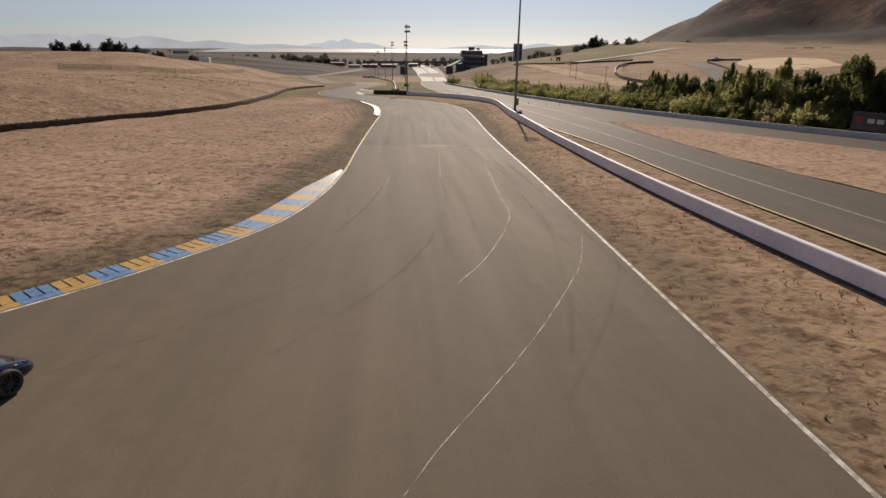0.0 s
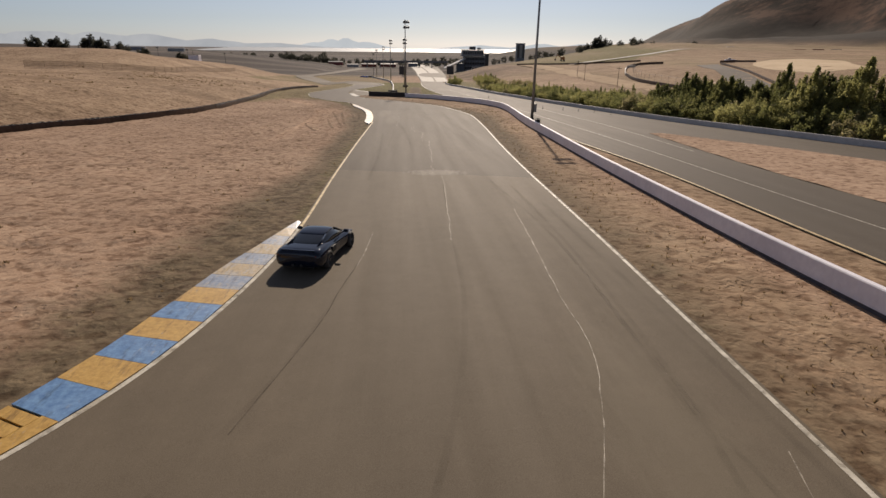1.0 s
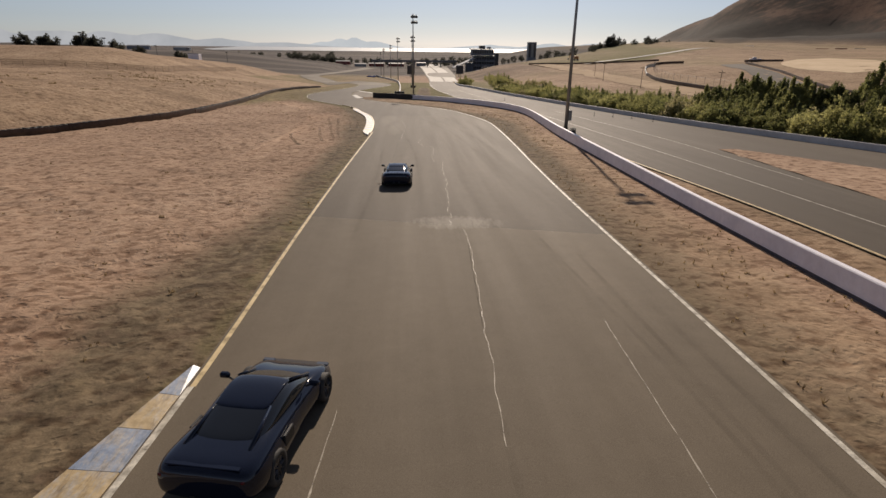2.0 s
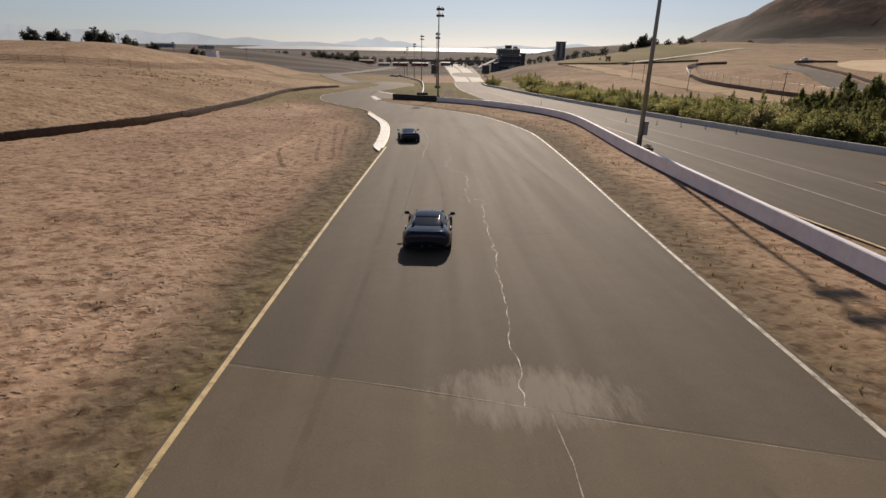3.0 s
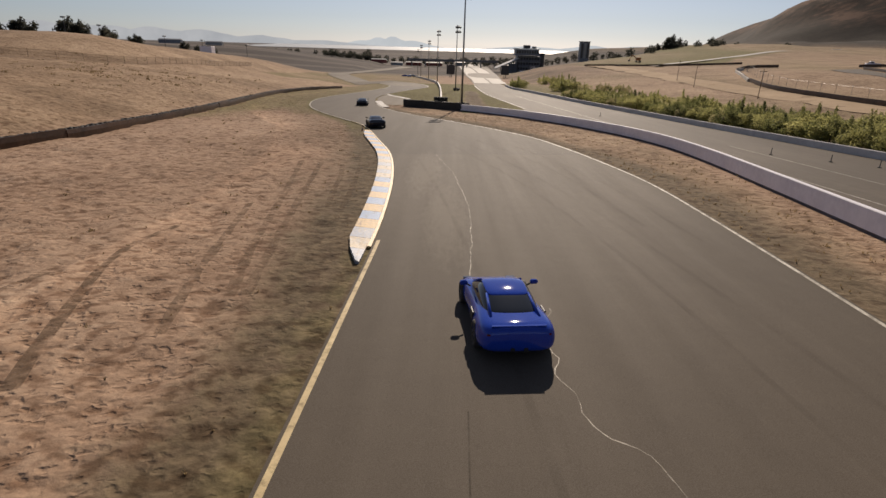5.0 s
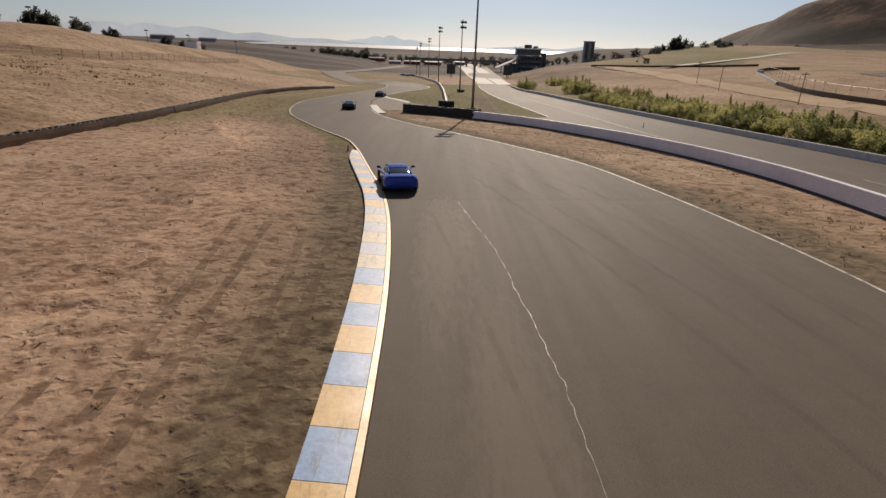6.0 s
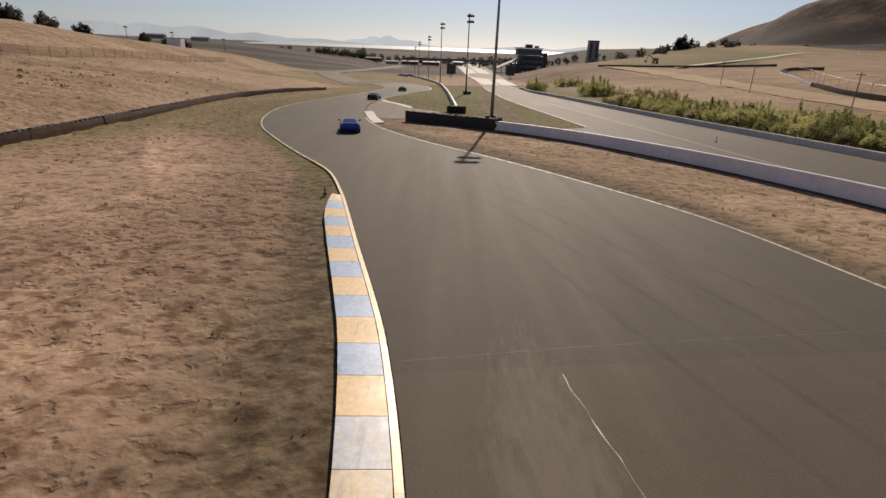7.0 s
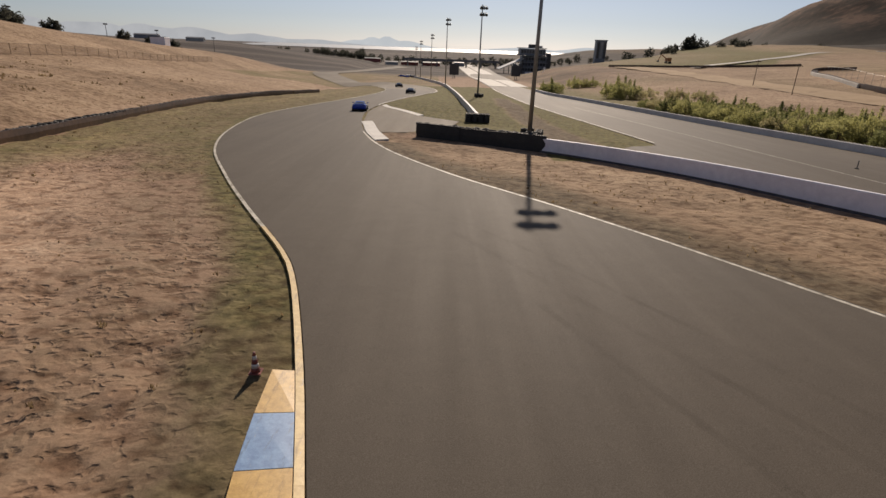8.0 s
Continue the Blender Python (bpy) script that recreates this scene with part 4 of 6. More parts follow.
def sports_car(name, colour, label):
    """A low mid-engined coupe, nose towards +y, origin on the road under its middle."""
    car = tagged(new(name, None), label, "sports car", "cars on the track")
    car.scale = (0.92, 0.92, 0.92)
    # half-sections of the lower body: sill, flank, shoulder, deck centre
    S = lambda y, w, sill, mid, top, mw, deck: (y, [(0, sill), (w * 0.80, sill), (w * 0.97, sill + 0.10), (w, mid), (w * mw, top), (w * 0.55, deck), (0, deck + 0.012)])
    loft([S(-2.26, 0.66, 0.38, 0.58, 0.76, 0.92, 0.82), S(-2.16, 0.86, 0.26, 0.57, 0.85, 0.92, 0.90), S(-1.98, 0.94, 0.22, 0.58, 0.89, 0.91, 0.935), S(-1.75, 0.985, 0.20, 0.58, 0.90, 0.90, 0.94), S(-1.25, 0.99, 0.18, 0.56, 0.90, 0.87, 0.95),
          S(-0.7, 0.95, 0.15, 0.50, 0.84, 0.90, 0.93), S(0.1, 0.91, 0.14, 0.48, 0.79, 0.92, 0.86), S(0.8, 0.93, 0.15, 0.50, 0.77, 0.90, 0.80), S(1.3, 0.965, 0.17, 0.52, 0.76, 0.86, 0.74),
          S(1.75, 0.94, 0.16, 0.47, 0.66, 0.86, 0.62), S(2.1, 0.82, 0.17, 0.38, 0.52, 0.86, 0.50), S(2.24, 0.62, 0.22, 0.34, 0.43, 0.86, 0.43)], colour, "body", car)
    # the glasshouse: dark glass all round under a painted roof
    G = lambda y, w0, w1, z0, z1: (y, [(0, z0), (w0, z0), (w0 * 0.96, z0 + (z1 - z0) * 0.45), (w1, z1 - 0.02), (w1 * 0.6, z1 + 0.012), (0, z1 + 0.02)])
    loft([G(-1.55, 0.62, 0.52, 0.86, 0.93), G(-1.1, 0.72, 0.58, 0.84, 1.03), G(-0.55, 0.77, 0.60, 0.80, 1.15), G(-0.05, 0.79, 0.60, 0.78, 1.185), G(0.35, 0.79, 0.58, 0.76, 1.13),
          G(0.85, 0.76, 0.54, 0.74, 0.93), G(1.15, 0.70, 0.5, 0.72, 0.80)], M_CARGLASS, "cabin_glass", car, "dark tinted cabin glass")
    R = lambda y, w, z: (y, [(0, z - 0.03), (w * 0.9, z - 0.035), (w, z - 0.02), (w * 0.7, z + 0.012), (0, z + 0.022)])
    loft([R(-0.78, 0.52, 1.115), R(-0.55, 0.585, 1.162), R(-0.05, 0.60, 1.20), R(0.25, 0.585, 1.172), R(0.38, 0.55, 1.145)], colour, "roof", car)
    for s in (-1, 1):
        bm = bmesh.new()
        tube(bm, (s * 0.545, -0.6, 1.105), (s * 0.60, -1.62, 0.90), 0.035, 0.045, 8)
        part("rear_pillar", bm, colour, car, "", True)
        bm = bmesh.new()
        tube(bm, (s * 0.555, 0.33, 1.125), (s * 0.62, 1.12, 0.79), 0.035, 0.04, 8)
        part("front_pillar", bm, colour, car, "", True)
        mirror = part("mirror", box((s * 1.0 - 0.11, 0.46, 0.90), (s * 1.0 + 0.11, 0.60, 1.03), None, 0.04), colour, car)
        part("mirror_arm", tube(bmesh.new(), (s * 0.80, 0.53, 0.86), (s * 0.95, 0.53, 0.94), 0.025), M_BLACKTRIM, mirror)
        part("tail_lamp", box((s * 0.58 - 0.20, -2.20, 0.70), (s * 0.58 + 0.18, -2.06, 0.755), None, 0.015), M_TAIL, car, "dark red strip tail lamp")
        part("head_lamp", box((s * 0.66 - 0.16, 1.88, 0.50), (s * 0.66 + 0.13, 2.02, 0.575), pose(0, 0, 0, 0, 0, 0), 0.02), M_HEAD, car)
        part("exhaust_pipe", tube(bmesh.new(), (s * 0.16, -2.05, 0.36), (s * 0.16, -2.25, 0.36), 0.055, None, 12), M_BLACKTRIM, car, "dark exhaust tip")
        part("side_intake", box((s * 0.93 - 0.03, -0.95, 0.50), (s * 0.93 + 0.03, -0.55, 0.74), None, 0.015), M_BLACKTRIM, car)
        for y in (-1.32, 1.34):
            r = 0.345 if y < 0 else 0.33
            w = new("wheel", None)
            w.parent = car
            w.location = (s * 0.845, y, r)
            bm = bmesh.new()
            prof = [(0.22, -0.13), (r - 0.03, -0.14), (r, -0.10), (r, 0.10), (r - 0.03, 0.14), (0.22, 0.13)]
            rows = [[bm.verts.new((q, rr * math.cos(a), rr * math.sin(a))) for rr, q in prof] for a in np.linspace(0, 2 * math.pi, 24, endpoint=False)]
            for i in range(24):
                for j in range(6):
                    bm.faces.new((rows[i][j], rows[i][(j + 1) % 6], rows[(i + 1) % 24][(j + 1) % 6], rows[(i + 1) % 24][j]))
            part("tyre", bm, M_RUBBER, w, "", True)
            bm = bmesh.new()
            tube(bm, (s * 0.09, 0, 0), (s * 0.13, 0, 0), 0.06, None, 10)
            for a in np.linspace(0, 2 * math.pi, 10, endpoint=False):
                tube(bm, (s * 0.11, 0, 0), (s * 0.11, 0.225 * math.cos(a), 0.225 * math.sin(a)), 0.022, 0.016, 5)
            tube(bm, (-0.10, 0, 0), (0.05, 0, 0), 0.20, None, 14)
            part("rim", bm, M_RIM, w)
    part("rear_grille", box((-0.52, -2.235, 0.50), (0.52, -2.12, 0.64), None, 0.02), M_BLACKTRIM, car)
    part("diffuser", box((-0.62, -2.12, 0.22), (0.62, -1.9, 0.38), None, 0.03), M_BLACKTRIM, car)
    part("front_splitter", box((-0.58, 1.75, 0.15), (0.58, 2.16, 0.19), None, 0.012), M_BLACKTRIM, car)
    part("rear_lip", box((-0.66, -2.13, 0.90), (0.66, -2.03, 0.925), None, 0.01), colour, car)
    return car


car_one = sports_car("sports_car", M_BLACKPAINT, "glossy black low sports coupe driving along the track")
car_two = sports_car("sports_car", M_BLACKPAINT, "black sports coupe following another black car")
car_blue = sports_car("sports_car", M_BLUEPAINT, "bright metallic blue low sports coupe driving along the track")


# ---- light masts ----
def tyre_mesh():
    bm = bmesh.new()
    prof = [(0.19, -0.09), (0.29, -0.11), (0.33, -0.07), (0.33, 0.07), (0.29, 0.11), (0.19, 0.09)]
    rows = [[bm.verts.new((r * math.cos(a), r * math.sin(a), q)) for r, q in prof] for a in np.linspace(0, 2 * math.pi, 12, endpoint=False)]
    for i in range(12):
        for j in range(6):
            bm.faces.new((rows[i][j], rows[(i + 1) % 12][j], rows[(i + 1) % 12][(j + 1) % 6], rows[i][(j + 1) % 6]))
    bmesh.ops.recalc_face_normals(bm, faces=bm.faces)
    me = bpy.data.meshes.new("tyre")
    for f in bm.faces:
        f.smooth = True
    bm.to_mesh(me)
    bm.free()
    me.materials.append(M_RUBBER)
    return me


TYRE = tyre_mesh()


def tyres(parent, places):
    for x, y, z in places:
        t = new("tyre", TYRE)
        t.parent, t.location, t.rotation_euler = parent, (x, y, z), (0, 0, rng.random() * 6)


def light_mast(x, y, height, label, cabinet=False, guard=True, thick=1.0):
    z = z_at(x, y)
    mast = tagged(new("light_mast", None), label, "light mast", "light masts")
    mast.location = (x, y, z)
    part("mast_pole", tube(bmesh.new(), (0, 0, -0.3), (0, 0, height), 0.20 * thick, 0.09 * thick, 14), M_STEEL, mast, "", True)
    part("base_plate", tube(bmesh.new(), (0, 0, -0.2), (0, 0, 0.12), 0.36, None, 14), M_CONCRETE, mast)
    for k, h in enumerate((height - 0.25, height - 1.45)):
        arm = part("crossarm", tube(bmesh.new(), (-0.3, 0, h), (0.85, 0.08, h), 0.05), M_DARKSTEEL, mast)
        for q in (-0.25, 0.3, 0.82):
            bm = bmesh.new()
            tube(bm, (q, -0.22, h - 0.40), (q, 0.24, h - 0.18), 0.30, 0.15, 10)
            part("floodlight", bm, M_DARKSTEEL, arm, "dark round floodlight")
    if cabinet:
        part("cabinet", box((0.16, -0.16, 1.55), (0.50, 0.16, 2.65), None, 0.03), M_STEEL, mast, "grey switch cabinet")
    if guard:
        stack = tagged(new("tyre_stack", None), "old black tyres piled round a light mast", "tyre stack", "tyre stacks")
        stack.location = (x, y, z)
        tyres(stack, [(dx, dy, 0.13 + 0.22 * lev) for dx, dy in ((-0.3, 0.95), (0.75, -0.15), (0.95, 0.5), (0.3, 1.3), (-0.15, -0.85), (0.55, -0.85)) for lev in range(3)])
    return mast


light_mast(12.74, 95.0, 20.5, "tall tapered grey steel light mast behind the white wall", True)
light_mast(-2.7, 170.6, 18.4, "tall grey steel light mast at the end of the white wall")
light_mast(-2.3, 239, 17.4, "grey steel light mast on the green verge")
light_mast(-8.2, 296, 19.5, "grey steel light mast on the green verge", guard=False)
light_mast(-13.5, 368, 19.0, "distant grey light mast beside the track", guard=False)
light_mast(-20.0, 430, 19.0, "distant grey light mast beside the track", guard=False)
light_mast(-26.0, 520, 19.0, "distant grey light mast beside the track", guard=False)


for x_, y_, h_ in ((-126, 262, 6.5), (-133, 292, 7), (-128, 330, 6.5), (-121, 352, 6.5), (-107, 372, 6)):
    crest_pole = tagged(new("light_pole", None), "short dark light pole on the crest of the dry bank", "light pole", "poles on the crest")
    crest_pole.location = (x_, y_, z_at(x_, y_))
    part("pole", tube(bmesh.new(), (0, 0, -0.3), (0, 0, h_), 0.12, 0.08, 8), M_DARKSTEEL, crest_pole)
    part("lamp_head", box((-0.7, -0.3, h_ - 0.1), (0.7, 0.3, h_ + 0.35), None, 0.08), M_DARKSTEEL, crest_pole)


# ---- tyre barriers ----
def belt_barrier(line, height, label, depth=0.7, rows_of_tyres=True, belt=M_BELT):
    """Stacked tyres behind a rubber conveyor belt, in lengths."""
    base = tagged(new("tyre_barrier", None), label, "tyre barrier")
    for s in range(0, len(line) - 1, 4):
        seg = line[s:s + 5, :2]
        if len(seg) < 2:
            continue
        o = offset(seg, 0.06 + 0.05 * rng.random())
        bm = bmesh.new()
        prev = None
        lift = 0.16 * rng.random()
        for k in range(len(seg)):
            z = z_at(*seg[k])
            ring = [bm.verts.new(q) for q in ((*seg[k], z - 0.1), (*(o[k] * 1.0), z - 0.1), (*(o[k] + (o[k] - seg[k]) * 0.4), z + height * 0.55), (*o[k], z + height + lift), (*seg[k], z + height + lift))]
            if prev:
                for j in range(5):
                    bm.faces.new((prev[j], prev[(j + 1) % 5], ring[(j + 1) % 5], ring[j]))
            else:
                bm.faces.new(ring)
            prev = ring
        bm.faces.new(list(reversed(prev)))
        part("belt", bm, belt, base, "dark rubber belt")
    if rows_of_tyres:
        spots = evenly(np.asarray(line), 0.68)
        back = offset(spots, -0.38)
        n = 0
        for (x, y) in back:
            z = z_at(x, y)
            t = new("tyre", TYRE)
            t.parent, t.location, t.rotation_euler = base, (x, y, z + height - 0.05 + 0.05 * rng.random()), (0.2 * rng.random(), 0.2 * rng.random(), rng.random() * 6)
            n += 1
            if n > 290:
                break
        v, f = [], []
        low = offset(spots, -0.1), offset(spots, -0.1 - depth)
        for k in range(len(spots)):
            for c in low:
                x, y = c[k]
                v += [(x, y, z_at(x, y) - 0.2), (x, y, z_at(x, y) + height - 0.12)]
        for k in range(len(spots) - 1):
            a, b = 4 * k, 4 * k + 4
            f += [(a, b, b + 1, a + 1), (a + 1, b + 1, b + 3, a + 3), (a + 3, b + 3, b + 2, a + 2)]
        link_mesh("tyre_rows", v, f, M_RUBBER, base)
    return base


belt_barrier(spline([(-2.9, 162.2), (-7.3, 165.5), (-12.2, 168.9)][::-1], 1.0), 1.05, "black belt-faced tyre barrier at the end of the white wall", belt=M_RUBBER)
belt_barrier(BERM, 0.62, "long dusty belt-faced tyre barrier below a dry bank", 0.8)
stack = tagged(new("tyre_stack", None), "bundled black tyres capping the end of a wall", "tyre stack", "tyre stacks")
stack.location = (-6.3, 183.6, z_at(-6.3, 183.6))
tyres(stack, [(dx, dy, 0.12 + 0.22 * k) for dx in (-0.9, -0.25, 0.4, 1.05) for dy in (-0.3, 0.4) for k in range(4)])
wall("barrier_wall", spline([(-6.2, 184.6), (-6.3, 205), (-6.6, 235), (-7.2, 262), (-8.4, 300), (-11.5, 336), (-18, 390), (-30, 480)], 3.0), 0.85, 0.34, M_FARWALL, "pale concrete wall winding between track and verge")

# ---- small things by the track ----
M_CONERED = speckled("faded_red_plastic", (0.13, 0.032, 0.028), (0.24, 0.06, 0.045), 12, 0.5)
M_CONEWHITE = speckled("dirty_white_band", (0.5, 0.46, 0.42), (0.68, 0.64, 0.6), 12, 0.5)


def traffic_cone(x, y):
    z = z_at(x, y) + 0.05
    cone = tagged(new("traffic_cone", None), "small faded red and white traffic cone on the grass", "traffic cone")
    cone.location, cone.scale = (x, y, z), (0.58, 0.58, 0.58)
    part("foot", box((-0.19, -0.19, 0), (0.19, 0.19, 0.04), None, 0.015), M_CONERED, cone)
    for k, (a, b) in enumerate(((0.04, 0.2), (0.2, 0.33), (0.33, 0.48), (0.48, 0.6), (0.6, 0.72))):
        r = lambda h: 0.15 - 0.165 * (h - 0.04)
        part("band" if k % 2 else "cone_body", tube(bmesh.new(), (0, 0, a), (0, 0, b), r(a), r(b), 16), M_CONEWHITE if k % 2 else M_CONERED, cone, "", True)


traffic_cone(-13.78, 132.7)
for x, y in ((24.3, 119.8), (26.4, 117.6), (28.4, 115.4), (29.4, 110.5), (21.5, 123), (17.4, 159.5)):
    post = tagged(new("marker_post", None), "thin dark marker post standing on the asphalt", "marker post", "marker posts")
    post.location = (x, y, z_at(x, y) + 0.05)
    part("stem", tube(bmesh.new(), (0, 0, 0.02), (0, 0, 0.55), 0.035, 0.03, 8), M_DARKSTEEL, post)
    part("foot", tube(bmesh.new(), (0, 0, -0.02), (0, 0, 0.05), 0.16, 0.12, 10), M_RUBBER, post)


# ---- fences ----
def fence(pts, height, gap, label, rails=3, material=None, netting=None):
    line = spline(pts, gap)
    base = tagged(new("fence", None), label, "fence")
    material = material or M_STEEL
    tops = []
    for x, y in line:
        z = z_at(x, y)
        part("post", tube(bmesh.new(), (x, y, z - 0.2), (x, y, z + height), 0.035, None, 6), material, base)
        tops.append(Vector((x, y, z)))
    for k in range(rails):
        bm = bmesh.new()
        for a, b in zip(tops, tops[1:]):
            up = Vector((0, 0, height * (k + 0.9) / rails))
            tube(bm, a + up, b + up, 0.018, None, 4)
        part("rail", bm, material, base)
    if netting:
        v = [tuple(t + Vector((0, 0, h))) for t in tops for h in (0.05, height * 0.95)]
        link_mesh("netting", v, [(2 * k, 2 * k + 1, 2 * k + 3, 2 * k + 2) for k in range(len(tops) - 1)], netting, base, False, "see-through rusty wire netting")


M_RUSTY = speckled("rusty_wire", (0.10, 0.065, 0.04), (0.20, 0.13, 0.08), 8, 0.7, 0.3)
M_NETTING, _n, _l, _b = mat("rusty_wire_netting", 0.8, 0, 0.1)
_b.inputs["Base Color"].default_value, _b.inputs["Alpha"].default_value = (0.16, 0.10, 0.065, 1), 0.3
fence([(-104, 184), (-90, 188), (-79, 194), (-75, 204), (-76.6, 228), (-81, 262), (-86, 315)], 1.7, 4.5, "old wire fence with thin posts on the dry bank", 3, M_RUSTY, M_NETTING)

# ---- wheel ruts pressed into the dirt ----
M_RUT, _n, _l, _b = mat("dark_rut_soil", 0.95, 0, 0.1)
_co = coords(_n, _l)
_l.new(ramp(_n, _l, noise_tex(_n, _l, _co, 6, 4, 0.65), [(0.35, (0.13, 0.088, 0.058)), (0.65, (0.24, 0.168, 0.114))]), _b.inputs["Base Color"])
_r = _n.new("ShaderNodeMapRange")
_r.inputs["From Min"].default_value, _r.inputs["From Max"].default_value, _r.inputs["To Max"].default_value = 0.38, 0.60, 0.62
_l.new(noise_tex(_n, _l, _co, 1.6, 4, 0.65), _r.inputs["Value"])
_l.new(_r.outputs[0], _b.inputs["Alpha"])
bump(_n, _l, _b, noise_tex(_n, _l, _co, 7, 3, 0.6), 0.6, 0.03)
M_RUTFAINT = M_RUT.copy()
M_RUTFAINT.node_tree.nodes["Map Range"].inputs["To Max"].default_value = 0.42
for k, pts in enumerate(RUTS):
    c = spline(pts, 0.4)
    half = 0.15 + 0.05 * lattice(c[:, 1] / 0.7, c[:, 0], 90 + k)
    tagged(sheet("wheel_rut", offset(c, -half), offset(c, half), 0.012, M_RUT if k < 2 else M_RUTFAINT, 2), "curved wheel rut pressed into the dirt", "rut", kind="structure")


# ---- shrubs and trees ----
def leaf_material(name, dark, light):
    m, n, l, b = mat(name, 0.6, 0, 0.3)
    geo = n.new("ShaderNodeNewGeometry")
    info = n.new("ShaderNodeObjectInfo")
    f = maths(n, l, "ADD", maths(n, l, "MULTIPLY", geo.outputs["Random Per Island"], 0.4), maths(n, l, "MULTIPLY", info.outputs["Random"], 0.6))
    col = ramp(n, l, f, [(0.15, dark), (0.85, light)])
    l.new(col, b.inputs["Base Color"])
    t = n.new("ShaderNodeBsdfTranslucent")
    l.new(col, t.inputs["Color"])
    mx = n.new("ShaderNodeMixShader")
    mx.inputs[0].default_value = 0.72
    l.new(b.outputs[0], mx.inputs[1])
    l.new(t.outputs[0], mx.inputs[2])
    l.new(mx.outputs[0], n["Material Output"].inputs["Surface"])
    return m


M_LEAF = leaf_material("olive_green_leaves", (0.15, 0.16, 0.058), (0.43, 0.41, 0.17))
M_LEAFDARK = leaf_material("dark_green_leaves", (0.090, 0.100, 0.040), (0.195, 0.205, 0.080))
# far foliage: haze is put in as a paler, duller leaf colour
M_LEAFFAR = leaf_material("haze_paled_dark_leaves", (0.050, 0.052, 0.042), (0.095, 0.095, 0.075))
M_LEAFPALE = leaf_material("grey_green_leaves", (0.30, 0.27, 0.14), (0.50, 0.45, 0.25))
M_BARK = speckled("brown_bark", (0.07, 0.05, 0.035), (0.14, 0.10, 0.07), 6, 0.9, 0, 0.6)
prng = np.random.default_rng(7)


def crown_mesh(lobes, leaves, size, material):
    """Leaf sprays scattered through overlapping lobes (x, y, z, rx, rz)."""
    v, f = [], []
    for cx, cy, cz, rx, rz in lobes:
        for _ in range(leaves):
            d = prng.normal(size=3)
            d /= np.linalg.norm(d)
            r = 0.2 + 0.95 * prng.random() ** 0.6
            c = np.array([cx, cy, cz]) + d * r * [rx, rx, rz]
            if c[2] < 0.05:
                continue
            n1 = prng.normal(size=3) + [0, 0, 0.9]
            n1 /= np.linalg.norm(n1)
            n2 = np.cross(n1, prng.normal(size=3))
            n2 /= np.linalg.norm(n2)
            s = size * (0.6 + 0.8 * prng.random())
            k = len(v)
            v += [c - n1 * s, c + n2 * s * 0.45, c + n1 * s, c - n2 * s * 0.45]
            f.append((k, k + 1, k + 2, k + 3))
    me = bpy.data.meshes.new("crown")
    me.from_pydata([tuple(q) for q in v], [], f)
    me.materials.append(material)
    return me


def lobes(n, spread, height, r, wisps=0):
    out = []
    for _ in range(n):
        a, q = prng.random() * 2 * math.pi, prng.random() ** 0.6
        h = height * (0.12 + 0.8 * prng.random()) * (1 - 0.4 * q)
        out.append((spread * q * math.cos(a), spread * q * math.sin(a), h, r * (0.6 + 0.6 * prng.random()), r * (0.6 + 0.5 * prng.random())))
    for _ in range(wisps):
        a, q = prng.random() * 2 * math.pi, prng.random()
        out.append((spread * q * math.cos(a), spread * q * math.sin(a), height * (0.98 - 0.35 * q) + 0.2 * prng.normal(), r * 0.35, r * 1.1))
    return out


SHRUBS = [crown_mesh(lobes(52, 2.6, 2.7, 0.5, 4), 100, 0.095, m) for m in (M_LEAF, M_LEAF, M_LEAFDARK, M_LEAFPALE, M_LEAF)]
TREES = [crown_mesh(lobes(64, 2.7, 8.2, 0.75, 18), 150, 0.15, m) for m in (M_LEAFDARK, M_LEAF)]
FAR_TREE = crown_mesh(lobes(26, 3.6, 6.2, 1.3), 110, 0.36, M_LEAFFAR)


def stems(height, parent, spread):
    bm = bmesh.new()
    tube(bm, (0, 0, -0.3), (0.1, 0, height * 0.45), 0.05 * height ** 0.8, 0.03 * height ** 0.8, 7)
    for _ in range(5):
        a = prng.random() * 6.28
        tube(bm, (0.05, 0, height * (0.15 + 0.25 * prng.random())), (spread * 0.6 * math.cos(a), spread * 0.6 * math.sin(a), height * (0.5 + 0.3 * prng.random())), 0.025 * height ** 0.8, 0.008 * height ** 0.8, 5)
    return part("trunk" if height > 4 else "stem", bm, M_BARK, parent)


def plant(name, mesh, x, y, scale, label, category, group, height, spread):
    ob = tagged(new(name, None), label, category, group)
    ob.location, ob.rotation_euler, ob.scale = (x, y, z_at(x, y) - 0.05), (0, 0, prng.random() * 6.28), (scale * (0.85 + 0.3 * prng.random()), scale, scale * (0.85 + 0.3 * prng.random()))
    stems(height, ob, spread)
    c = new("crown", mesh)
    c.parent = ob
    return ob


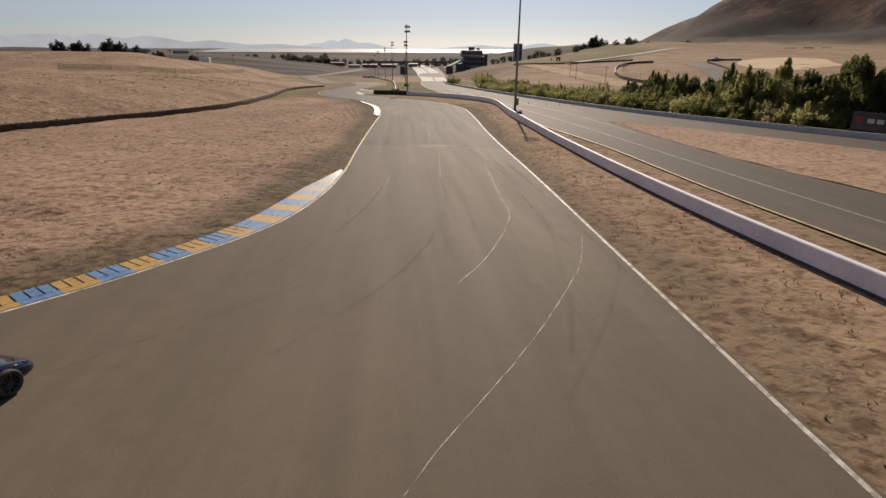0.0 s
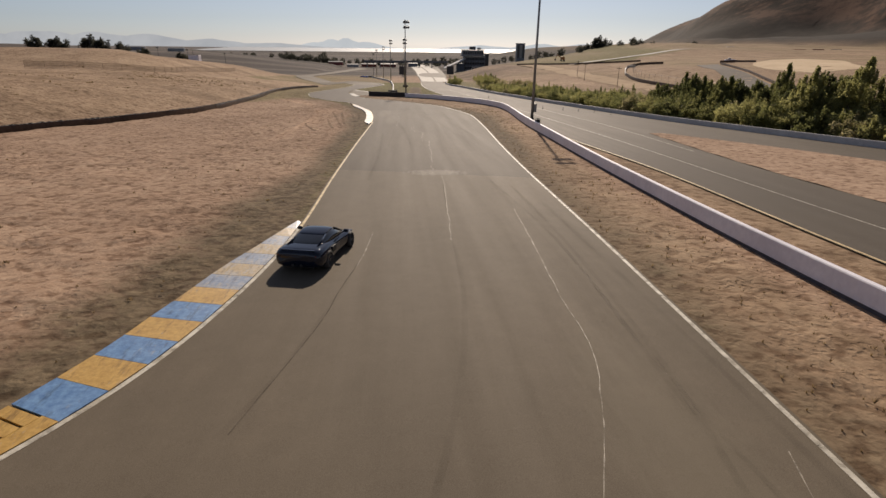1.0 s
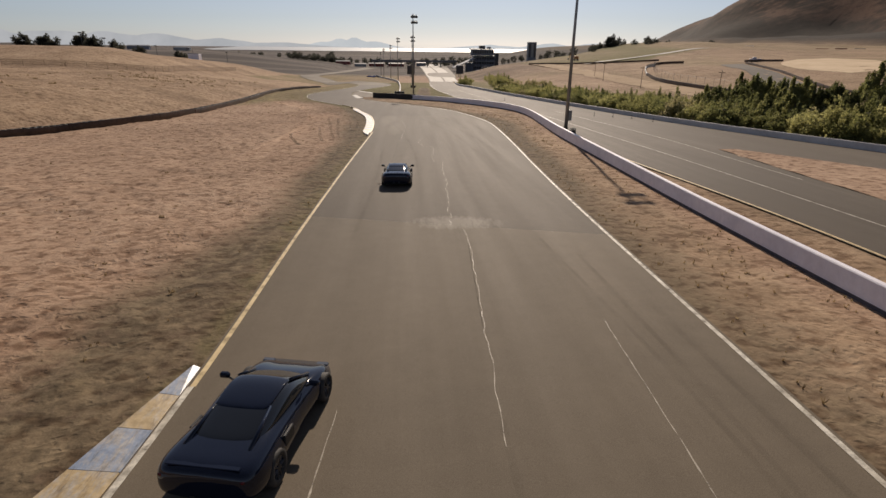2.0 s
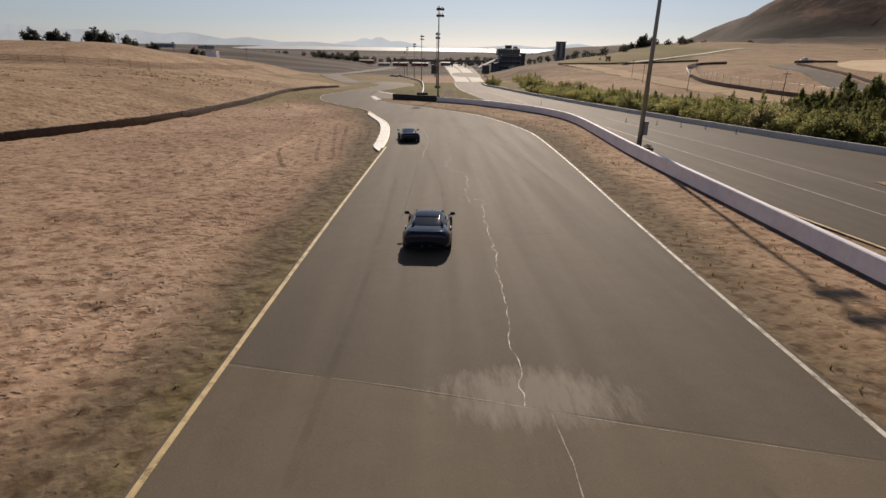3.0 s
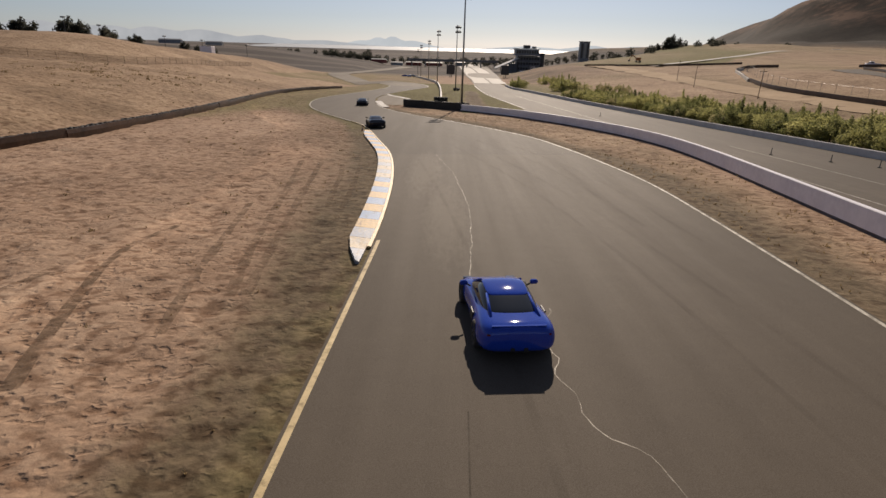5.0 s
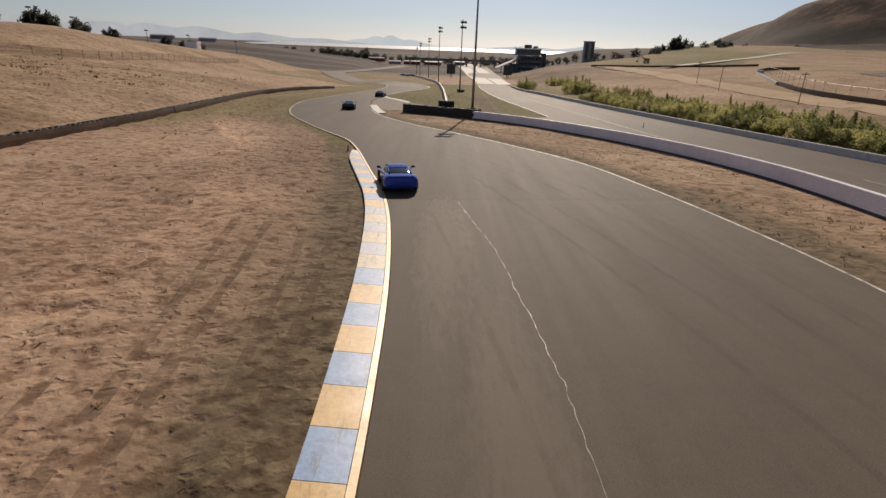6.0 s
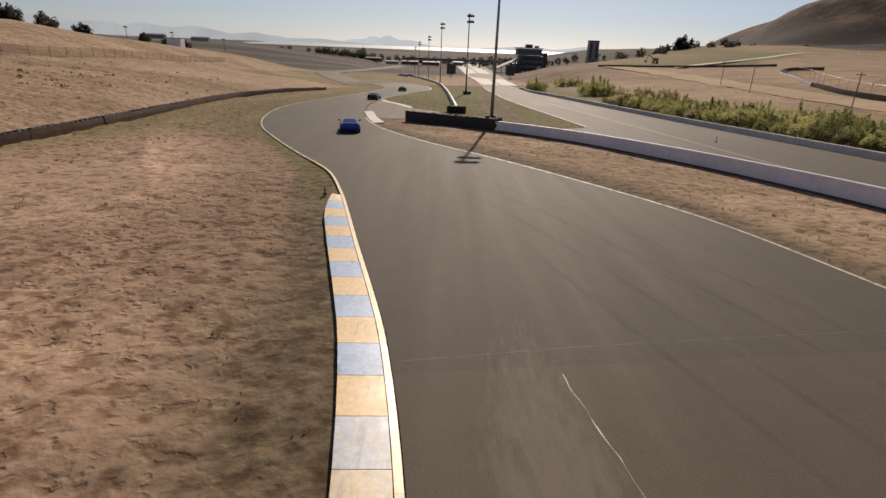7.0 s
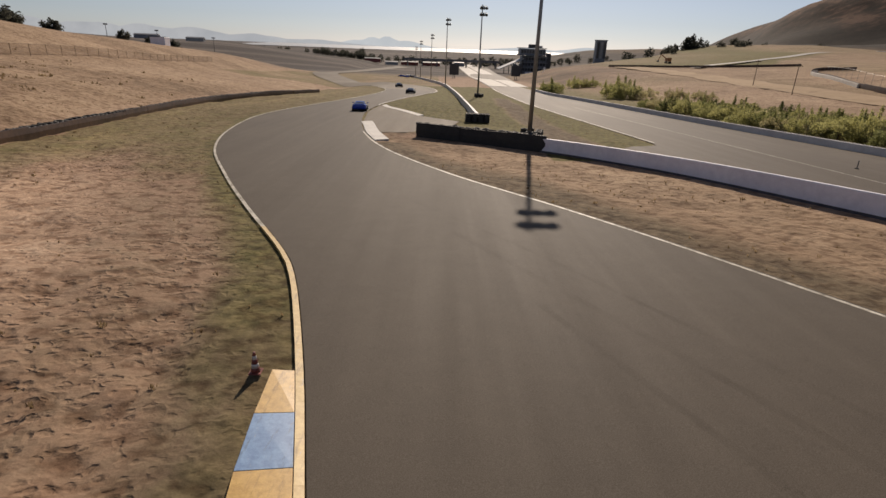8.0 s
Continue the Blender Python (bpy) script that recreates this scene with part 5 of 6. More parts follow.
# the shrub belt behind the far wall
for y in np.arange(72, 222, 1.9):
    fx = float(np.interp(y, FAR_WALL[:, 1], FAR_WALL[:, 0]))
    rows = 3 if y < 215 else (2 if y < 232 else 1)
    for k in range(rows):
        if prng.random() < 0.12:
            continue
        big = float(np.interp(y, [60, 95, 130, 200, 262], [1.4, 1.25, 0.98, 0.82, 0.7]))
        i = int(prng.integers(0, 5))
        plant("shrub", SHRUBS[i], fx + 4.5 + k * 4.2 + 1.6 * prng.random(), y + 1.6 * prng.random(), big * (0.7 + 0.5 * prng.random()),
              ("bushy olive-green shrub behind the white wall", "bushy olive-green shrub behind the white wall", "dark green shrub behind the white wall", "pale grey-green shrub behind the white wall", "bushy olive-green shrub behind the white wall")[i], "shrub", "shrubs behind the wall", 2.2, 1.4)
for x, y, s in ((20.5, 277, 1.2), (21.5, 281, 1.3), (31.5, 254, 1.5), (34, 258, 1.7), (36.8, 254, 1.4), (38, 322, 1.3), (41, 325, 1.4), (44, 322, 1.1), (44, 252, 1.1), (48, 246, 1.2)):
    plant("shrub", SHRUBS[int(prng.integers(0, 5))], x, y, s, "rounded shrub on the grassy bank", "shrub", "shrubs on the bank", 2.2, 1.4)
# taller trees
for y in np.arange(48, 116, 2.6):
    fx = float(np.interp(y, FAR_WALL[:, 1], FAR_WALL[:, 0]))
    tall = float(np.interp(y, [48, 62, 70, 82, 96, 116], [11.0, 10.2, 8.2, 6.6, 5.6, 4.6])) / 7.4
    for k in range(3):
        dark = prng.random() < float(np.interp(y, [60, 80, 100], [1.0, 0.85, 0.4]))
        plant("tree", TREES[0 if dark else 1], fx + 6.5 + 5 * k + 2 * prng.random(), y + 2 * prng.random(), tall * (0.72 + 0.35 * prng.random()),
              "dense dark green tree beyond the white wall" if dark else "leafy yellow-green tree beyond the white wall", "tree", "trees beyond the wall", 6.5, 2.4)
for x, y, s in ((209, 620, 2.0), (247, 622, 1.7), (202, 640, 1.4)):
    plant("tree", FAR_TREE, x, y, s, "lone dark tree on the far rise", "tree", "trees on the rise", 6, 3)
for x, y, s in ((-128, 268, 1.1), (-123, 265, 0.9), (-119, 272, 0.8), (-114, 280, 0.7), (-106, 300, 0.6), (-134, 255, 1.0), (-140, 250, 0.8), (-118, 340, 0.7), (-122, 355, 0.8), (-128, 380, 0.9), (-150, 420, 1.0), (-140, 430, 0.9)):
    plant("tree", FAR_TREE, x, y, s, "dark tree on the crest of the dry bank", "tree", "trees on the crest", 5, 3)


def far_woods(name, spots, label):
    """Distant tree lines, too many to count."""
    v, f = [], []
    for x, y, h in spots:
        z = z_at(x, y)
        for _ in range(150):
            d = prng.normal(size=3)
            d /= np.linalg.norm(d)
            c = np.array([x, y, z + h * 0.5]) + d * (0.4 + 0.6 * prng.random()) * [h * 0.55, h * 0.55, h * 0.55]
            a, b = prng.normal(size=3), prng.normal(size=3)
            s = h * 0.15
            k = len(v)
            v += [c - a / np.linalg.norm(a) * s, c + b / np.linalg.norm(b) * s, c + a / np.linalg.norm(a) * s]
            f.append((k, k + 1, k + 2))
    tagged(link_mesh(name, v, f, M_LEAFFAR), label, "trees", kind="stuff")


row_spots = [(-196 + k * 3.9 + 2 * prng.random(), 810 + 3 * k, 4.5 + 4 * prng.random() + (4 if k == 22 else 0)) for k in range(8, 27)]
row_spots += [(-160 + 11 * k + 5 * prng.random(), 900 + 60 * prng.random(), 7 + 5 * prng.random()) for k in range(22)]
row_spots += [(60 + 12 * k + 6 * prng.random(), 1000 + 80 * prng.random(), 7 + 6 * prng.random()) for k in range(20)]
row_spots += [(-700 + 16 * k + 9 * prng.random(), 1250 + 200 * prng.random(), 8 + 7 * prng.random()) for k in range(34)]
row_spots += [(130 + 9 * k + 8 * prng.random(), 560 + 90 * prng.random(), 4 + 4 * prng.random()) for k in range(20)]
far_woods("far_trees", row_spots, "dark distant tree lines across the flat valley")


def weeds():
    """Dry tufts scattered over the dirt beside the track."""
    v, f = [], []
    count = 0
    while count < 2200:
        y = 8 + 190 * prng.random() ** 0.9
        side = prng.random()
        lx, rx, wx = (float(np.interp(y, c[:, 1], c[:, 0])) for c in (between(LEFT_EDGE[100:400], -5, 205), between(RIGHT_EDGE[60:400], -5, 172), NEAR_WALL))
        if side < 0.3:
            x = lx - 0.3 - 16 * prng.random() ** 1.6
            if 94 < y < 134 and x > lx - 1.3 or y < 48 and x > lx - 2.2:
                continue
        elif y < 158:
            x = rx + 0.4 + (wx - rx - 0.6) * prng.random()
        else:
            x = -8 + 14 * prng.random()
            if y < 172:
                continue
        z = z_at(x, y)
        h = 0.03 + (0.08 if side < 0.3 else 0.11) * prng.random() ** 2
        for _ in range(7):
            a = prng.random() * 6.28
            dx, dy = math.cos(a), math.sin(a)
            k = len(v)
            v += [(x - dy * 0.02, y + dx * 0.02, z - 0.02), (x + dy * 0.02, y - dx * 0.02, z - 0.02), (x + dx * h * 0.8, y + dy * h * 0.8, z + h)]
            f.append((k, k + 1, k + 2))
        count += 1
    tagged(link_mesh("dry_weeds", v, f, leaf_material("dry_weed", (0.26, 0.19, 0.10), (0.44, 0.33, 0.19))), "scattered tufts of dry brown weeds beside the track", "weeds", kind="stuff")


weeds()


def dark_tufts():
    """Low dark clumps scattered over the dirt."""
    v, f = [], []
    for _ in range(900):
        y = 12 + 175 * prng.random()
        lx, rx, wx = (float(np.interp(y, c[:, 1], c[:, 0])) for c in (between(LEFT_EDGE[100:400], -5, 205), between(RIGHT_EDGE[60:400], -5, 172), NEAR_WALL))
        if prng.random() < 0.55 or y > 150:
            x = lx - 2.5 - 30 * prng.random() ** 1.3
            if x < float(np.interp(y, BERM[:, 1], BERM[:, 0])) - 25:
                continue
        else:
            x = rx + 0.5 + (wx - rx - 0.9) * prng.random()
        z, r = z_at(x, y), 0.035 + 0.085 * prng.random() ** 2
        for _ in range(12):
            a, q = prng.random() * 6.28, prng.random() * r
            px, py, h = x + 1.5 * q * math.cos(a), y + q * math.sin(a), r * (0.35 + 0.5 * prng.random())
            dx, dy = math.cos(a) * r * 0.35, math.sin(a) * r * 0.35
            k = len(v)
            v += [(px - dy, py + dx, z - 0.04), (px + dy, py - dx, z - 0.04), (px + dx, py + dy, z + h)]
            f.append((k, k + 1, k + 2))
    for _ in range(420):
        q = prng.random()
        x, y = (-62 + 11 * prng.normal(), 176 + 15 * prng.normal()) if q < 0.45 else (-50 - 45 * prng.random(), 70 + 150 * prng.random())
        if x > float(np.interp(y, BANK[:, 1], BANK[:, 0])) - 2:
            continue
        z, r = z_at(x, y), 0.08 + 0.24 * prng.random() ** 2
        for _ in range(9):
            a, q = prng.random() * 6.28, (prng.random() - 0.5) * r
            px, py, h = x + 6 * q, y + 0.5 * q, r * (0.4 + 0.6 * prng.random())
            dx, dy = math.cos(a) * r * 0.5, math.sin(a) * r * 0.5
            k = len(v)
            v += [(px - dy, py + dx, z - 0.1), (px + dy, py - dx, z - 0.1), (px + dx, py + dy, z + h)]
            f.append((k, k + 1, k + 2))
    tagged(link_mesh("dark_tufts", v, f, leaf_material("dry_dark_weed", (0.10, 0.07, 0.04), (0.22, 0.16, 0.09))), "scattered low dark weed clumps on the dirt", "weeds", kind="stuff")


dark_tufts()


# ---- the far end of the valley ----
# paler than the dark cladding itself, distance haze painted into its colour
M_DARKCLAD = speckled("haze_paled_cladding", (0.12, 0.13, 0.155), (0.19, 0.20, 0.23), 0.8, 0.5, 0, 0.05)
M_PALEROOF = speckled("pale_metal_roof", (0.22, 0.22, 0.22), (0.32, 0.32, 0.31), 0.8, 0.5, 0.2, 0.05)
M_WINDOW, _n, _l, _b = mat("far_window_glass", 0.1, 0, 0.8)
_b.inputs["Base Color"].default_value = (0.03, 0.035, 0.045, 1)
M_SIGN = speckled("dark_sign_panel", (0.035, 0.033, 0.033), (0.06, 0.056, 0.054), 1.5, 0.5)
M_REDPANEL = speckled("red_panel", (0.16, 0.035, 0.03), (0.25, 0.055, 0.045), 2, 0.6)


def scoreboard(x, y, w, h, low, label):
    b = tagged(new("scoreboard", None), label, "scoreboard", "scoreboards")
    b.location = (x, y, z_at(x, y))
    panel = part("panel", box((-w / 2, -0.3, low), (w / 2, 0.3, low + h), None, 0.08), M_SIGN, b)
    part("panel_rim", box((-w / 2 + 0.1, -0.36, low + h * 0.86), (w / 2 - 0.1, -0.3, low + h * 0.95)), M_DARKSTEEL, panel)
    for s in (-0.5, 0.5):
        part("post", tube(bmesh.new(), (s, 0.1, -0.4), (s, 0.1, low + 0.3), 0.18, None, 8), M_DARKSTEEL, b)


scoreboard(-1.2, 450, 5.4, 6.0, 2.0, "dark square scoreboard on posts beside the drag strip")
scoreboard(34.5, 450, 5.2, 6.0, 2.0, "dark square scoreboard on posts beside the grandstand")


def tower(x, y, high):
    b = tagged(new("tower", None), "slim dark tower with vertical banners beyond the grandstand", "tower")
    b.location = (x, y, z_at(x, y))
    part("shaft", box((-3.6, -3, -1), (3.6, 3, high), None, 0.2), M_DARKCLAD, b)
    for s in (-2.3, 0, 2.3):
        part("banner", box((s - 0.75, -3.15, high * 0.25), (s + 0.75, -3.0, high - 1)), M_PALEROOF if s == 0 else M_SIGN, b, "tall banner panel")
    part("cap", box((-3.9, -3.3, high), (3.9, 3.3, high + 0.5)), M_DARKSTEEL, b)


tower(106, 537, 7.5 - z_at(106, 537))


def grandstand(x, y):
    b = tagged(new("grandstand", None), "dark multi-storey grandstand with a sloping seating roof", "grandstand")
    b.location, b.scale = (x, y, z_at(x, y)), (0.85, 1, 1.04)
    part("main_block", box((-14, 0, -2), (16, 16, 17), None, 0.2), M_DARKCLAD, b)
    deck = part("upper_deck", box((-17, -3, 18.2), (13, 14, 23.5), None, 0.2), M_DARKCLAD, b)
    part("deck_roof", box((-18.5, -5, 23.8), (14, 15, 24.4), None, 0.1), M_PALEROOF, deck)
    part("deck_slab", box((-18.5, -5, 17.4), (14, 15, 18.2), None, 0.1), M_DARKCLAD, deck)
    for k in range(9):
        part("window", box((-16 + k * 3.2, -3.12, 19.2), (-13.4 + k * 3.2, -3.0, 22.4)), M_WINDOW, deck)
    for lev in (3, 8, 13):
        for k in range(8):
            part("window", box((-13 + k * 3.5, -0.12, lev), (-10.4 + k * 3.5, 0, lev + 2.6)), M_WINDOW, b)
    bm = bmesh.new()
    pts = [(-42, -12, 4.4), (-13, -12, 14.8), (-13, 14, 14.8), (-42, 14, 4.4), (-42, -12, 3.7), (-13, -12, 14), (-13, 14, 14), (-42, 14, 3.7)]
    vs = [bm.verts.new(p) for p in pts]
    for q in ((0, 1, 2, 3), (7, 6, 5, 4), (0, 4, 5, 1), (1, 5, 6, 2), (2, 6, 7, 3), (3, 7, 4, 0)):
        bm.faces.new([vs[i] for i in q])
    part("seating", bm, M_PALEROOF, b, "pale sloping seating deck")
    for k in range(5):
        part("column", tube(bmesh.new(), (-36 + k * 5.4, -11, -1), (-36 + k * 5.4, -11, 5.6 + k * 1.94), 0.4, None, 8), M_DARKSTEEL, b)
    part("stair_tower", box((16, 2, -2), (21, 12, 20), None, 0.2), M_SIGN, b)
    part("lower_block", box((-24, 0, -2), (-14, 12, 9), None, 0.2), M_DARKCLAD, b)
    part("roof_cabin", box((-6, 2, 24.4), (2, 9, 27.5), None, 0.2), M_SIGN, b)
    part("roof_cabin", box((5, 3, 24.4), (10, 8, 26.4), None, 0.2), M_PALEROOF, b)
    for lev in (5.6, 10.6, 15.6):
        part("balcony", box((-14.5, -2.2, lev), (16.4, 0, lev + 0.5), None, 0.05), M_PALEROOF, b)
    for k in range(7):
        part("column", tube(bmesh.new(), (-13.5 + k * 4.8, -1.8, -1), (-13.5 + k * 4.8, -1.8, 17.4), 0.3, None, 8), M_SIGN, b)
    for k in range(6):
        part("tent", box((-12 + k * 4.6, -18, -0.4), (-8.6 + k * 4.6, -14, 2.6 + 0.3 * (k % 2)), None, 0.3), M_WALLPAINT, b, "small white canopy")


grandstand(86, 700)
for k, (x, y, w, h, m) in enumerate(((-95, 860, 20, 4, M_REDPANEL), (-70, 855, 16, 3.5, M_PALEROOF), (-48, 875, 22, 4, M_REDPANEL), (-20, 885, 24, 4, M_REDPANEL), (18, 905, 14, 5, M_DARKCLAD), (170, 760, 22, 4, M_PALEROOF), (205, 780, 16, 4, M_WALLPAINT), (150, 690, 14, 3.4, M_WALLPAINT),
                                     (-330, 760, 26, 3.5, M_DARKCLAD), (-290, 790, 20, 3, M_PALEROOF))):
    shed = tagged(new("shed", None), "low distant shed on the valley floor", "shed", "distant sheds")
    shed.location = (x, y, z_at(x, y))
    part("shell", box((-w / 2, -3, -0.5), (w / 2, 3, h), None, 0.05), m, shed)
    bm = bmesh.new()
    vs = [bm.verts.new(p) for p in ((-w / 2 - 0.4, -3.5, h), (w / 2 + 0.4, -3.5, h), (w / 2 + 0.4, 3.5, h), (-w / 2 - 0.4, 3.5, h), (-w / 2, 0, h + 1.2), (w / 2, 0, h + 1.2))]
    for q in ((0, 1, 5, 4), (2, 3, 4, 5), (0, 4, 3), (1, 2, 5), (3, 2, 1, 0)):
        bm.faces.new([vs[i] for i in q])
    part("roof", bm, M_PALEROOF, shed)
# a low road bridge across the valley floor
bridge = tagged(new("overpass", None), "long low dark concrete road bridge over the drag strip", "bridge")
bridge.location = (7, 862, z_at(7, 862))
M_BRIDGE = speckled("grey_bridge_concrete", (0.13, 0.125, 0.125), (0.20, 0.19, 0.185), 0.6, 0.8, 0, 0.1)
part("deck", box((-62, -4, 6.8), (62, 4, 8.4), None, 0.1), M_BRIDGE, bridge)
for s_ in (-3.9, 3.9):
    part("parapet", box((-62, s_ - 0.15, 8.4), (62, s_ + 0.15, 9.5), None, 0.05), M_BRIDGE, bridge)
for k in range(7):
    part("pier", box((-57 + 19 * k - 0.7, -3, -0.6), (-57 + 19 * k + 0.7, 3, 6.8), None, 0.1), M_BRIDGE, bridge)
# the white box with a mast on the crest
hut = tagged(new("hut", None), "small white hut with an aerial on the dry crest", "hut")
hut.location = (-111, 333, z_at(-111, 333))
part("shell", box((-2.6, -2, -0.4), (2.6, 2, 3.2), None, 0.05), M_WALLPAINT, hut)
part("aerial", box((-2.4, -0.1, 3.2), (2.4, 0.1, 3.4)), M_DARKSTEEL, hut)
part("aerial_mast", tube(bmesh.new(), (-0.8, 0, 3.2), (-0.8, 0, 5.6), 0.08), M_DARKSTEEL, hut)

# ---- the paddock of dirt with its loop of track on the right ----
LOOP = [(143, 331), (133, 335), (118, 318), (106, 292), (94, 262), (87.5, 235), (86.3, 210), (86.3, 192), (87, 170)]
lane = spline([(151, 300), (139, 268), (124, 232), (112, 204), (104, 184), (98, 160)], 3)
tagged(sheet("loop_road", offset(lane, -5), offset(lane, 5), 0.08, M_OLDASPHALT, 2), "grey asphalt loop road on the dirt field", "road", kind="structure")
bank_road = spline([(108, 385), (122, 400), (160, 429), (203, 461), (245, 491), (330, 548), (430, 610)], 5)
tagged(sheet("access_road", offset(bank_road, -2.4), offset(bank_road, 2.4), 0.25, M_LANE, 2), "pale access road climbing the rise", "road", kind="structure")
path = spline([(86, 420), (85.5, 380), (84.5, 340), (82.5, 300), (80.5, 262), (80, 235), (80.5, 212), (82, 180)], 4)
M_PATH = speckled("pale_bare_dirt", (0.34, 0.25, 0.16), (0.46, 0.345, 0.23), 0.5, 0.95, 0, 0.4, 6, 0.05, 0.1)
M_SAND = speckled("pale_sand", (0.50, 0.38, 0.25), (0.66, 0.53, 0.37), 0.4, 0.95, 0, 0.4, 6, 0.05, 0.1)
rag = 1.6 * lattice(path[:, 1] / 9, path[:, 0] * 0, 81)
track_path = sheet("dirt_path", offset(path, -6 + rag), offset(path, 5 + rag), 0.07, M_PATH, 4)
sand_l, sand_r = spline([(148, 222), (150, 250), (166, 286), (205, 330)], 4), spline([(176, 226), (198, 262), (226, 304), (232, 342)], 4)
tagged(sheet("sand_trap", sand_l, sand_r, 0.06, M_SAND, 6), "pale smooth sand beside the loop road", "sand", kind="structure")
wall("barrier_wall", spline([(124, 324), (117, 316.5), (105, 290.5), (94, 263)], 3), 0.95, 0.4, M_CONCRETE, "pale concrete wall in front of the curving tyre wall")
fence([(121, 316), (109.5, 292), (97.5, 262), (91, 236), (89.8, 210), (89.8, 192), (90.5, 170)], 3.0, 5.5, "tall thin debris fence behind the tyre wall", 1, M_STEEL)
belt_barrier(spline([(164, 311), (172, 308), (180, 305)], 2), 0.8, "short dark barrier on the dirt field", 0.8, False)
truck = tagged(new("pickup_truck", None), "small pale pickup truck parked by a dark barrier", "pickup truck")
truck.matrix_basis = pose(170, 312, z_at(170, 312), 0, 0, 75)
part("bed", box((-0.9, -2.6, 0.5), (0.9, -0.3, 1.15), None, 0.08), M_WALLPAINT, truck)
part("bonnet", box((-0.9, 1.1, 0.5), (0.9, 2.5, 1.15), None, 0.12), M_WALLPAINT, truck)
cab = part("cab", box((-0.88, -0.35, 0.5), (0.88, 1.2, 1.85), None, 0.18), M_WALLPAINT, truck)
part("windscreen", box((-0.75, 1.16, 1.2), (0.75, 1.215, 1.7), None, 0.02), M_WINDOW, cab)
part("side_window", box((-0.895, -0.1, 1.2), (0.895, 0.9, 1.65), None, 0.02), M_WINDOW, cab)
for s_ in (-0.8, 0.8):
    for q in (-1.7, 1.7):
        part("wheel", tube(bmesh.new(), (s_ - 0.12, q, 0.37), (s_ + 0.12, q, 0.37), 0.37, None, 14), M_RUBBER, truck)
tagged(track_path, "pale bare dirt path worn across the stubble field", "dirt path", kind="structure")
belt_barrier(spline(LOOP, 3.0), 1.1, "dark tyre wall curving round the dirt field", 1.0, False)
belt_barrier(spline([(80, 425), (92, 412), (106, 391), (124, 377), (146, 368)], 5), 0.8, "low dark barrier along the dirt field", 0.8, False)
for x, y, h in ((79, 283, 7), (73.5, 256, 7), (72.5, 217, 7), (78, 180, 7)):
    pl = tagged(new("utility_pole", None), "thin wooden utility pole on the dirt field", "utility pole", "utility poles")
    pl.location = (x, y, z_at(x, y))
    part("shaft", tube(bmesh.new(), (0, 0, -0.3), (0, 0, h), 0.10, 0.07, 8), M_BARK, pl)
    part("crossarm", box((-0.9, -0.06, h - 0.6), (0.9, 0.06, h - 0.45)), M_BARK, pl)
for k, (x, y, w, m) in enumerate(((330, 500, 13, M_REDPANEL), (352, 508, 13, M_REDPANEL), (374, 514, 12, M_REDPANEL), (300, 495, 9, M_PALEROOF), (282, 500, 8, M_WALLPAINT), (396, 520, 12, M_PALEROOF))):
    tr = tagged(new("trailer", None), "long parked trailer at the foot of the hill", "trailer", "parked trailers")
    tr.location = (x, y, z_at(x, y))
    tr.scale = (0.8, 0.8, 0.7)
    part("body", box((-w / 2, -1.3, 1.0), (w / 2, 1.3, 3.9), None, 0.06), m, tr)
    for q in (-0.36, -0.28, 0.34):
        part("wheel", tube(bmesh.new(), (w * q, -1.25, 0.5), (w * q, -0.9, 0.5), 0.5, None, 12), M_RUBBER, tr)
        part("wheel", tube(bmesh.new(), (w * q, 0.9, 0.5), (w * q, 1.25, 0.5), 0.5, None, 12), M_RUBBER, tr)
outer = spline([(158, 300), (146, 268), (131, 232), (119, 204), (111, 184), (105, 160)], 3)
belt_barrier(outer, 0.8, "low dark barrier along the loop road", 0.8, False)
digger = tagged(new("excavator", None), "small orange excavator parked on the dirt rise", "excavator")
digger.location = (118, 442, z_at(118, 442))
M_ORANGE = speckled("faded_orange_paint", (0.32, 0.12, 0.03), (0.45, 0.19, 0.05), 3, 0.5)
for s_ in (-1.1, 1.1):
    part("crawler", box((s_ - 0.3, -1.9, 0), (s_ + 0.3, 1.9, 0.9), None, 0.25), M_RUBBER, digger)
part("cab", box((-1.3, -1.5, 0.95), (1.3, 1.4, 2.9), None, 0.15), M_ORANGE, digger)
boom = part("boom", tube(bmesh.new(), (-1.0, 0, 2.2), (-4.2, 0, 4.4), 0.3, 0.22, 6), M_ORANGE, digger)
part("stick", tube(bmesh.new(), (-4.2, 0, 4.4), (-5.6, 0, 1.4), 0.2, 0.16, 6), M_ORANGE, boom)
part("bucket", box((-6.2, -0.6, 0.4), (-5.2, 0.6, 1.4), None, 0.15), M_DARKSTEEL, boom)
fence([(52, 461), (60, 500), (72, 560), (84, 620)], 2.2, 5.0, "white post fence climbing towards the grandstand", 2, M_WALLPAINT)
# a banner on the far wall
banner = tagged(new("wall_banner", None), "dark advertising banner with a red mark behind the far wall", "banner")
bx_, by_ = 46.2, 60.9
banner.matrix_basis = pose(bx_, by_, z_at(bx_, by_), 0, 0, -68)
part("cloth", box((-6, -0.04, 0.5), (6, 0.04, 2.4), None, 0.01), M_SIGN, banner)
part("red_mark", box((-5.6, -0.06, 1.2), (-4.9, -0.044, 1.9)), M_REDPANEL, banner)
for k in range(9):
    part("lettering", box((-4.5 + 0.9 * k, -0.06, 1.3), (-3.85 + 0.9 * k, -0.044, 1.75)), M_FARWALL, banner, "pale bar of lettering")

